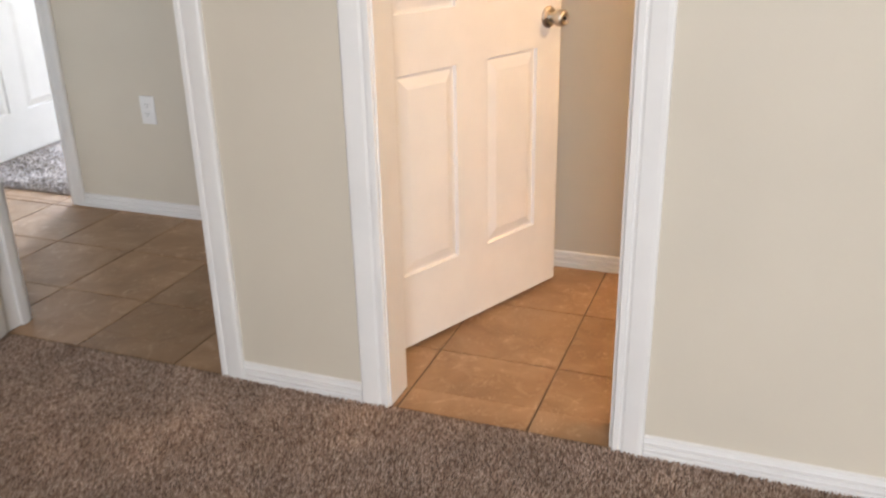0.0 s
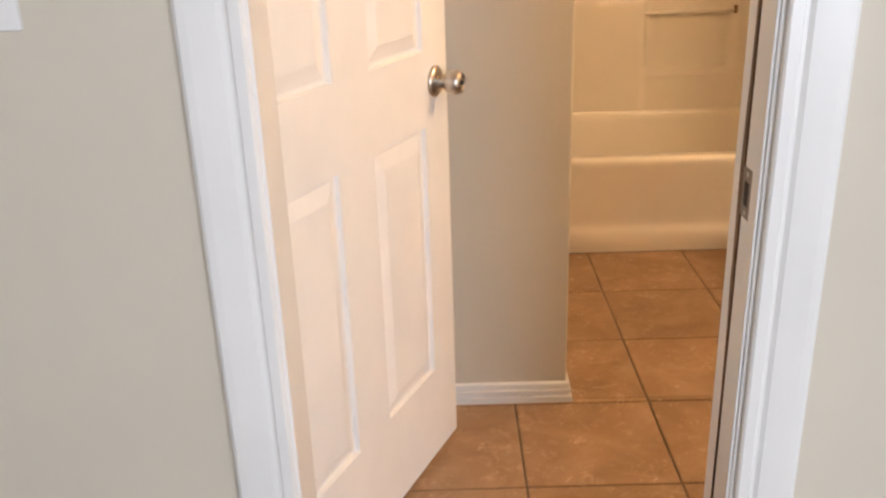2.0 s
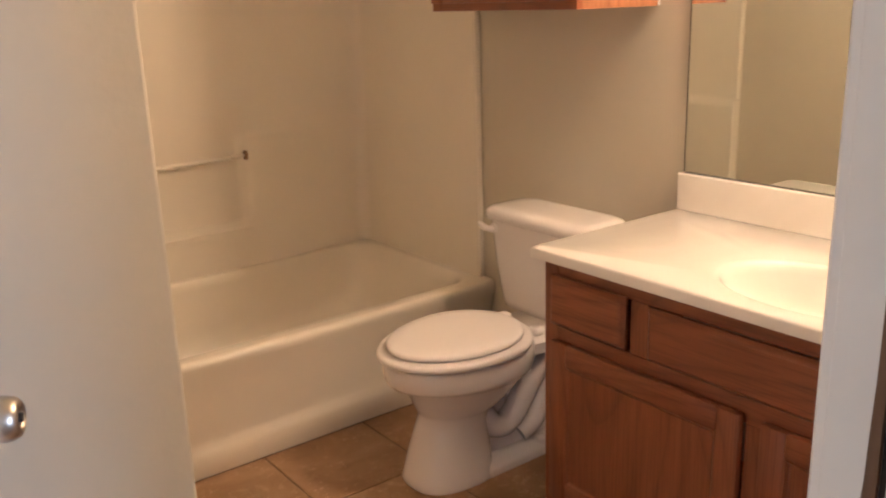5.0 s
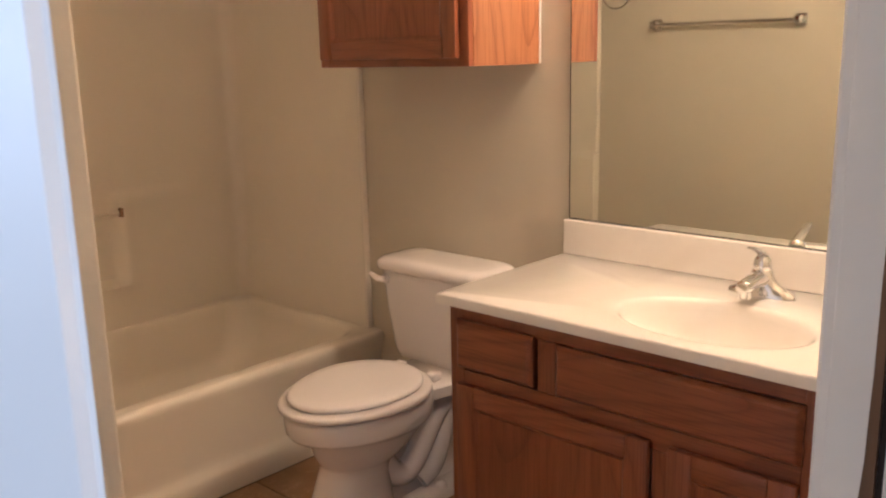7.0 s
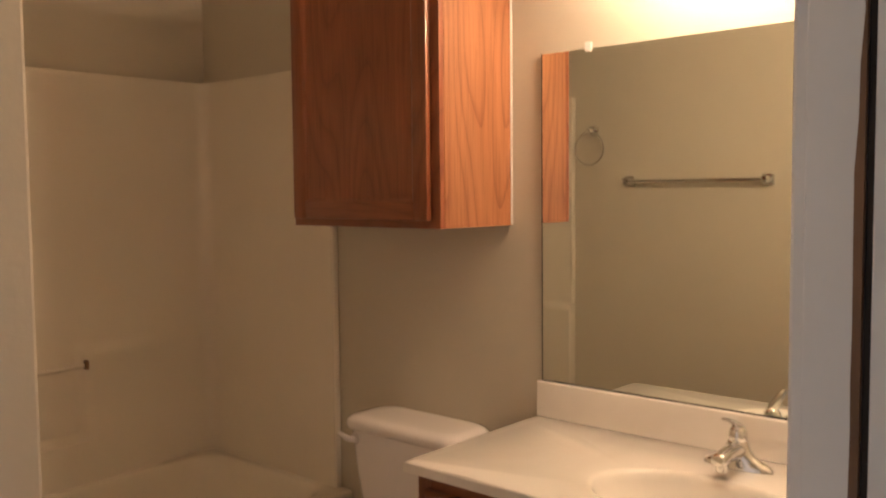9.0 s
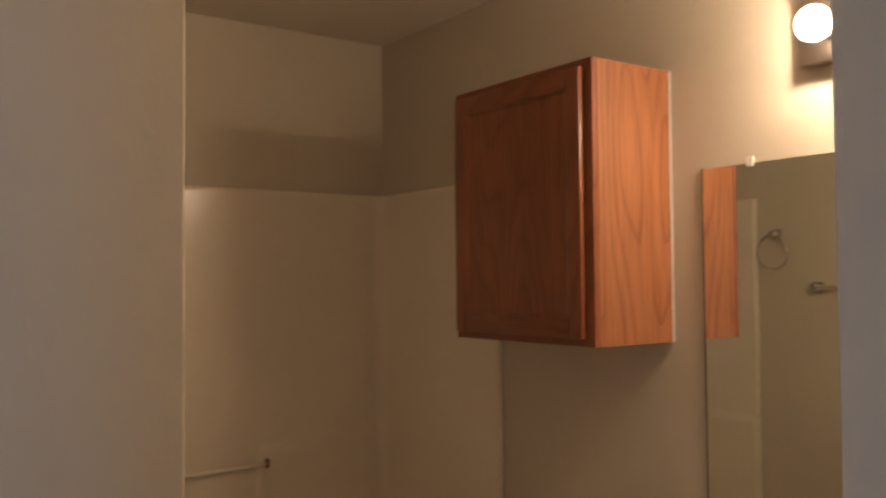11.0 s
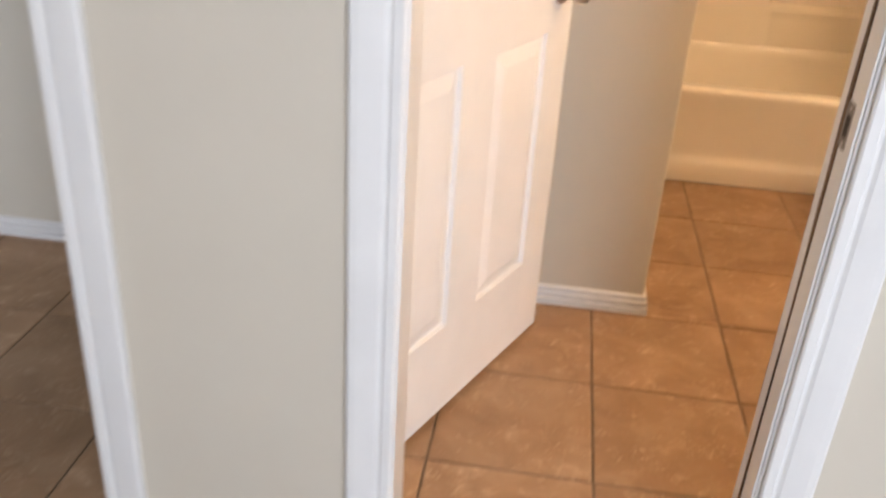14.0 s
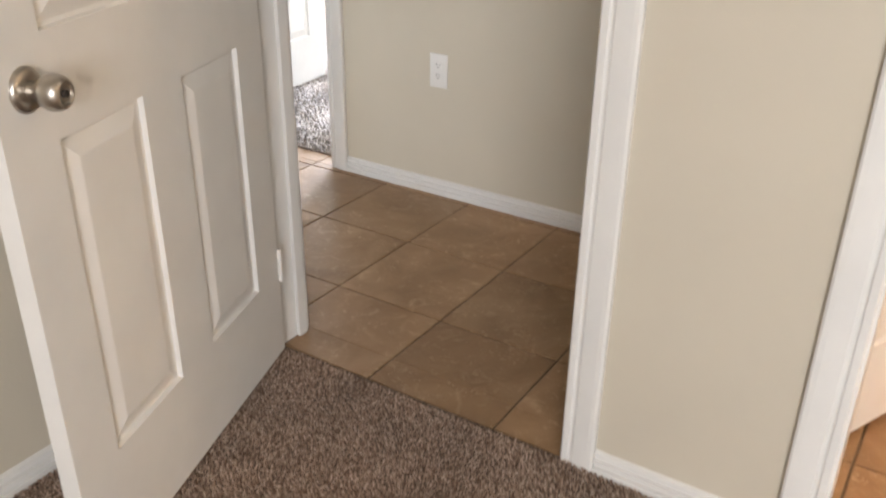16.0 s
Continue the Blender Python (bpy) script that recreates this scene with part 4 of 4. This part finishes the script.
    part("aerator", lathe(bmesh.new(), [(0.0145, 0), (0.0155, 0.003), (0.0155, 0.018)], 24), M_CHROME, tap, smooth=40, m=pose(-0.092, 0, 0.016))
    part("dome", lathe(bmesh.new(), [(0.021, 0), (0.022, 0.008), (0.020, 0.022), (0.014, 0.032), (0.0, 0.036)], 28), M_CHROME, tap, smooth=60, m=pose(0, 0, 0.066))
    rings = []
    for d, w, h, z in ((0.012, 0.010, 0.007, 0.094), (-0.005, 0.014, 0.007, 0.103), (-0.03, 0.013, 0.0055, 0.114), (-0.06, 0.011, 0.004, 0.126), (-0.078, 0.007, 0.003, 0.131)):
        rings.append([(d, w * math.cos(t), z + h * math.sin(t)) for t in (2 * math.pi * k / 16 for k in range(16))])
    bm = bmesh.new()
    loops(bm, rings, True, True)
    bmesh.ops.recalc_face_normals(bm, faces=bm.faces)
    part("lever", bm, M_CHROME, tap, smooth=60)


make_vanity()

mirror = thing("wall_mirror", "large frameless wall mirror resting on the vanity backsplash", "mirror")
part("glass", boxed(XR - 0.007, XR - 0.001, YB + 0.004, 0.986, 0.8985, 1.818, bevel=0.0012, seg=1), M_MIRROR, mirror)
part("edge", boxed(XR - 0.0075, XR - 0.001, 0.9862, 0.9880, 0.8985, 1.818), M_DARK, mirror, "dark ground mirror edge")
part("edge", boxed(XR - 0.0080, XR - 0.001, YB + 0.004, 0.986, 0.8963, 0.8983), M_DARK, mirror, "dark ground mirror edge")
for y in (0.835, 0.02):
    part("clip", boxed(XR - 0.0115, XR - 0.001, y - 0.010, y + 0.010, 1.808, 1.834, bevel=0.002), M_PLATE, mirror, "clear plastic mirror clip")


def make_vanity_light():
    root = thing("vanity_light", "nickel vanity light bar with four lit globe bulbs above the mirror", "wall lamp")
    y0, y1, z0, z1 = 0.040, 0.668, 2.030, 2.180
    bm = boxed(XR - 0.045, XR - 0.001, y0, y1, z0, z1, bevel=0.005, seg=2)
    part("bar", bm, M_NICKEL, root, smooth=40)
    for i in range(4):
        y = y1 - 0.085 - i * 0.152
        bulb = thing("bulb", "lit round bulb", "", pose(XR - 0.045, y, (z0 + z1) / 2, 0, -90, 0))
        bulb.parent = root
        part("socket", lathe(bmesh.new(), [(0.026, 0), (0.026, 0.02), (0.022, 0.026), (0.0, 0.026)], 24), M_NICKEL, bulb, smooth=40)
        r = 0.042
        globe = [(0.016, 0.026)] + [(r * math.sin(a), 0.070 - r * math.cos(a)) for a in (radians(22 + 158 * k / 16) for k in range(16))] + [(0.0, 0.070 + r)]
        part("globe", lathe(bmesh.new(), globe, 28, caps=False), M_BULB, bulb, smooth=80)
        core = [(0.0, 0.056)] + [(0.014 * math.sin(a), 0.070 - 0.014 * math.cos(a)) for a in (radians(20 * k) for k in range(1, 9))] + [(0.0, 0.084)]
        part("filament", lathe(bmesh.new(), core, 16), M_FILAMENT, bulb, "glowing filament", smooth=80)


make_vanity_light()


def make_towel_bar():
    root = thing("towel_bar", "chrome towel bar on the greige stub wall", "towel bar")
    part("bar", tube(bmesh.new(), [(XP + 0.042, 0.928, 1.475), (XP + 0.042, 1.563, 1.475)], 0.0085, 16), M_CHROME, root, smooth=60)
    for y in (0.928, 1.563):
        bm = boxed(XP + 0.0005, XP + 0.010, y - 0.024, y + 0.024, 1.451, 1.499, bevel=0.003)
        box(bm, XP + 0.0102, XP + 0.055, y - 0.014, y + 0.014, 1.460, 1.490, bevel=0.004)
        part("post", bm, M_CHROME, root, smooth=40)
    ring = thing("towel_ring", "chrome towel ring on the greige stub wall", "towel ring")
    yc, zc = 1.752, 1.712
    bm = boxed(XP + 0.0005, XP + 0.010, yc - 0.022, yc + 0.022, zc - 0.022, zc + 0.022, bevel=0.003)
    box(bm, XP + 0.0102, XP + 0.056, yc - 0.011, yc + 0.011, zc - 0.011, zc + 0.011, bevel=0.003)
    part("post", bm, M_CHROME, ring, smooth=40)
    pts = [(XP + 0.047, yc + 0.076 * math.sin(a), zc - 0.082 + 0.076 * math.cos(a)) for a in (2 * math.pi * k / 48 for k in range(48))]
    bm = bmesh.new()
    rings = []
    for k, p in enumerate(pts):
        a = 2 * math.pi * k / 48
        rings.append([(p[0] + 0.0045 * math.sin(b), p[1] + 0.0045 * math.cos(b) * math.sin(a), p[2] + 0.0045 * math.cos(b) * math.cos(a)) for b in (2 * math.pi * j / 10 for j in range(10))])
    rings.append(rings[0])
    loops(bm, rings)
    bmesh.ops.remove_doubles(bm, verts=bm.verts, dist=1e-6)
    bmesh.ops.recalc_face_normals(bm, faces=bm.faces)
    part("ring", bm, M_CHROME, ring, smooth=80)


make_towel_bar()


def make_outlet():
    root = thing("wall_outlet", "white duplex wall outlet on the hall wall", "outlet", pose(-1.985, YH - 0.0005, 0.473))
    part("cover", boxed(-0.037, 0.037, -0.006, 0, -0.061, 0.061, bevel=0.0035, seg=3), M_PLATE, root, smooth=50)
    for z in (-0.0195, 0.0195):
        bm = bmesh.new()
        n = 24
        ring = []
        for k in range(n):
            a = 2 * math.pi * k / n
            ring.append((0.0172 * math.cos(a), max(-0.0125, min(0.0125, 0.0172 * math.sin(a)))))
        loops(bm, [[(u, -0.0062, v) for u, v in ring], [(u, -0.0082, v) for u, v in ring]], False, True)
        bmesh.ops.recalc_face_normals(bm, faces=bm.faces)
        sock = part("receptacle", bm, M_PLATE, root, m=Matrix.Translation((0, 0, z)))
        for x, h in ((-0.0063, 0.0085), (0.0063, 0.007)):
            part("slot", boxed(x - 0.0012, x + 0.0012, -0.0086, -0.0083, 0.001, 0.001 + h), M_DARK, sock)
        part("slot", lathe(bmesh.new(), [(0.0024, 0), (0.0024, 0.0003)], 12), M_DARK, sock, m=pose(0, -0.0083, -0.0065, 90))
    part("screw", lathe(bmesh.new(), [(0.0033, 0), (0.003, 0.001), (0, 0.0012)], 14), M_PLATE, root, m=pose(0, -0.006, 0, 90))


make_outlet()


def make_switch():
    root = thing("light_switch", "white double toggle switch plate on the bedroom wall", "light switch", pose(-0.695, YF - 0.0005, 1.232))
    part("cover", boxed(-0.058, 0.058, -0.006, 0, -0.058, 0.058, bevel=0.0035, seg=3), M_PLATE, root, smooth=50)
    for x in (-0.023, 0.023):
        part("toggle_slot", boxed(x - 0.0052, x + 0.0052, -0.0064, -0.0061, -0.0125, 0.0125), M_DARK, root)
        bm = boxed(-0.0042, 0.0042, -0.016, 0, -0.006, 0.006, bevel=0.0015)
        part("toggle", bm, M_PLATE, root, m=pose(x, -0.0066, 0.0, 25))
        for z in (-0.0302, 0.0302):
            part("screw", lathe(bmesh.new(), [(0.0033, 0), (0.003, 0.001), (0, 0.0012)], 14), M_NICKEL, root, m=pose(x, -0.006, z, 90))


make_switch()

# latch side of the bathroom doorway: strike plate, worn edge
strike = thing("strike_plate", "worn nickel strike plate on the white door jamb", "strike plate")
sy = SPLIT - 0.0035
part("plate", boxed(JR - 0.0022, JR - 0.0002, sy - 0.034, sy, 0.905, 0.970, bevel=0.0007), M_STEEL, strike)
part("latch_hole", boxed(JR - 0.0027, JR - 0.0023, sy - 0.025, sy - 0.010, 0.922, 0.953), M_DARK, strike)
for z in (0.912, 0.963):
    part("screw", lathe(bmesh.new(), [(0.0035, 0), (0, 0.0008)], 12), M_NICKEL, strike, m=pose(JR - 0.0023, sy - 0.017, z, 0, -90, 0))
bm = bmesh.new()
pts = []
for k in range(61):
    z = 0.02 + k * 0.034
    worn = 0.0015 + 0.011 * max(0, noise.noise(Vector((0.3, 1.7, z * 2.3))) + 0.1) + 0.007 * max(0.0, 1 - abs(z - 0.98) / 0.3) + 0.003 * noise.noise(Vector((4.3, 1.7, z * 19)))
    pts.append((z, max(0.0008, worn)))
loops(bm, [[(JR + 0.004, SPLIT + 0.0026, z) for z, w in pts], [(JR - 0.0006, SPLIT + 0.0026, z) for z, w in pts], [(JR - 0.0006, SPLIT + 0.003 + w, z) for z, w in pts]], closed=False)
single("trim_worn_edge", bm, M_RAW, "chipped jamb edge with bare brown wood", "trim", kind="structure")
single("trim_gap", boxed(JR + 0.004, JR + 0.017, SPLIT - 0.0028, SPLIT + 0.0024, 0.0, HEAD), M_DARK, "dark gap in the latch side jamb", kind="structure")


# carpet pile: every tuft a small leaning tapered strand
def pile(name, x0, x1, y0, y1, step, height, width, mat, label, seed, z=0.0, shape=None):
    r = np.random.default_rng(seed)
    nx, ny = int((x1 - x0) / step), int((y1 - y0) / step)
    gx, gy = np.meshgrid(np.arange(nx) * step + x0, np.arange(ny) * step + y0)
    cx = (gx + r.uniform(-0.5, 0.5, gx.shape) * step).ravel()
    cy = (gy + r.uniform(-0.5, 0.5, gy.shape) * step).ravel()
    keep = (cx > x0) & (cx < x1) & (cy > y0) & (cy < y1)
    if shape is not None:
        keep &= shape(cx, cy)
    cx, cy = cx[keep], cy[keep]
    n = len(cx)
    flow = 2.5 * np.sin(cx * 5.1 + 1.3 * np.sin(cy * 4.3)) + 2.0 * np.sin(cy * 6.7 + cx * 2.1)
    ang = flow + r.normal(0, 0.9, n)
    lean = r.uniform(0.05, 0.75, n) * height * 0.7
    h = height * r.uniform(0.65, 1.1, n)
    w = width * r.uniform(0.7, 1.3, n)
    verts = np.zeros((n, 7, 3))
    for k in range(3):
        a = ang + k * 2 * math.pi / 3
        verts[:, k] = np.stack([cx + w * np.cos(a) * 0.8, cy + w * np.sin(a) * 0.8, np.full(n, z)], 1)
        verts[:, 3 + k] = np.stack([cx + w * np.cos(a + 0.5) + lean * 0.55 * np.cos(ang), cy + w * np.sin(a + 0.5) + lean * 0.55 * np.sin(ang), z + h * 0.72 + w * 0.3 * np.cos(k * 2.1)], 1)
    verts[:, 6] = np.stack([cx + lean * np.cos(ang), cy + lean * np.sin(ang), z + h], 1)
    verts[:, :, 1] = np.where(verts[:, :, 1] > y1 + 0.004, y1 + 0.004, verts[:, :, 1]) if shape is None else verts[:, :, 1]
    base = (np.arange(n) * 7)[:, None]
    faces = []
    for k in range(3):
        j = (k + 1) % 3
        faces.append(np.concatenate([base + k, base + j, base + 3 + j], 1))
        faces.append(np.concatenate([base + k, base + 3 + j, base + 3 + k], 1))
        faces.append(np.concatenate([base + 3 + k, base + 3 + j, base + 6], 1))
    f = np.concatenate(faces, 0).astype(np.int32)
    me = bpy.data.meshes.new(name)
    me.vertices.add(n * 7)
    me.vertices.foreach_set("co", verts.reshape(-1).astype(np.float32))
    me.loops.add(f.size)
    me.loops.foreach_set("vertex_index", f.ravel())
    me.polygons.add(len(f))
    me.polygons.foreach_set("loop_start", np.arange(len(f), dtype=np.int32) * 3)
    me.update(calc_edges=True)
    me.materials.append(mat)
    return tagged(new(name, me), label, "carpet", "", "stuff")


pile("carpet_pile", XL + 0.014, 1.75, -1.62, YF - 0.004, 0.0056, 0.0110, 0.0023, M_CARPET, "mottled brown and taupe cut pile carpet", 3)
pile("far_carpet_pile", -3.9, -2.3, YH + 0.118, 3.4, 0.0125, 0.022, 0.0048, M_CARPET_FAR, "pale grey brown shag carpet of the far room", 4, 0.003)
pile("far_carpet_edge", FL + 0.012, FR - 0.012, YH + 0.092, YH + 0.117, 0.010, 0.020, 0.0045, M_CARPET_FAR, "pale grey brown carpet edge at the doorway", 6, 0.003)

# floor tiles, laid last
tile_meshes = {}


def tile(x0, x1, y0, y1, parent):
    key = (round(x1 - x0, 3), round(y1 - y0, 3))
    if key not in tile_meshes:
        w, h = (x1 - x0) / 2, (y1 - y0) / 2
        bm = bmesh.new()
        rings = []
        for inset, z in ((0, -0.0035), (0, -0.0016), (0.0012, -0.0004), (0.0035, 0.0)):
            rings.append([(-w + inset, -h + inset, z), (w - inset, -h + inset, z), (w - inset, h - inset, z), (-w + inset, h - inset, z)])
        loops(bm, rings, False, True)
        tile_meshes[key] = mesh_of(bm, "tile", M_TILE)
    ob = new("tile", tile_meshes[key])
    ob.parent = parent
    ob.location = ((x0 + x1) / 2, (y0 + y1) / 2, 0)
    return ob


floor_ob = bpy.data.objects["floor"]
grout = 0.0027
for rx0, rx1, ry0, ry1 in ((JL + 0.0, JR, YF + 0.004, YB + 0.001), (-0.535, XR, YB + 0.001, YP), (XP, XR, YP, 1.85), (HL, HR, YF + 0.004, YB + 0.001), (-4.4, -0.65, YB + 0.001, YH), (-0.65, -0.535, DL, DR), (FL, FR, YH, YH + 0.086)):
    i0, i1 = math.floor(rx0 / T), math.ceil(rx1 / T)
    j0, j1 = math.floor(ry0 / T), math.ceil(ry1 / T)
    for i in range(i0, i1):
        for j in range(j0, j1):
            a0, a1 = max(rx0, i * T + grout), min(rx1, (i + 1) * T - grout)
            b0, b1 = max(ry0, j * T + grout), min(ry1, (j + 1) * T - grout)
            if a1 - a0 > 0.008 and b1 - b0 > 0.008:
                tile(a0, a1, b0, b1, floor_ob)
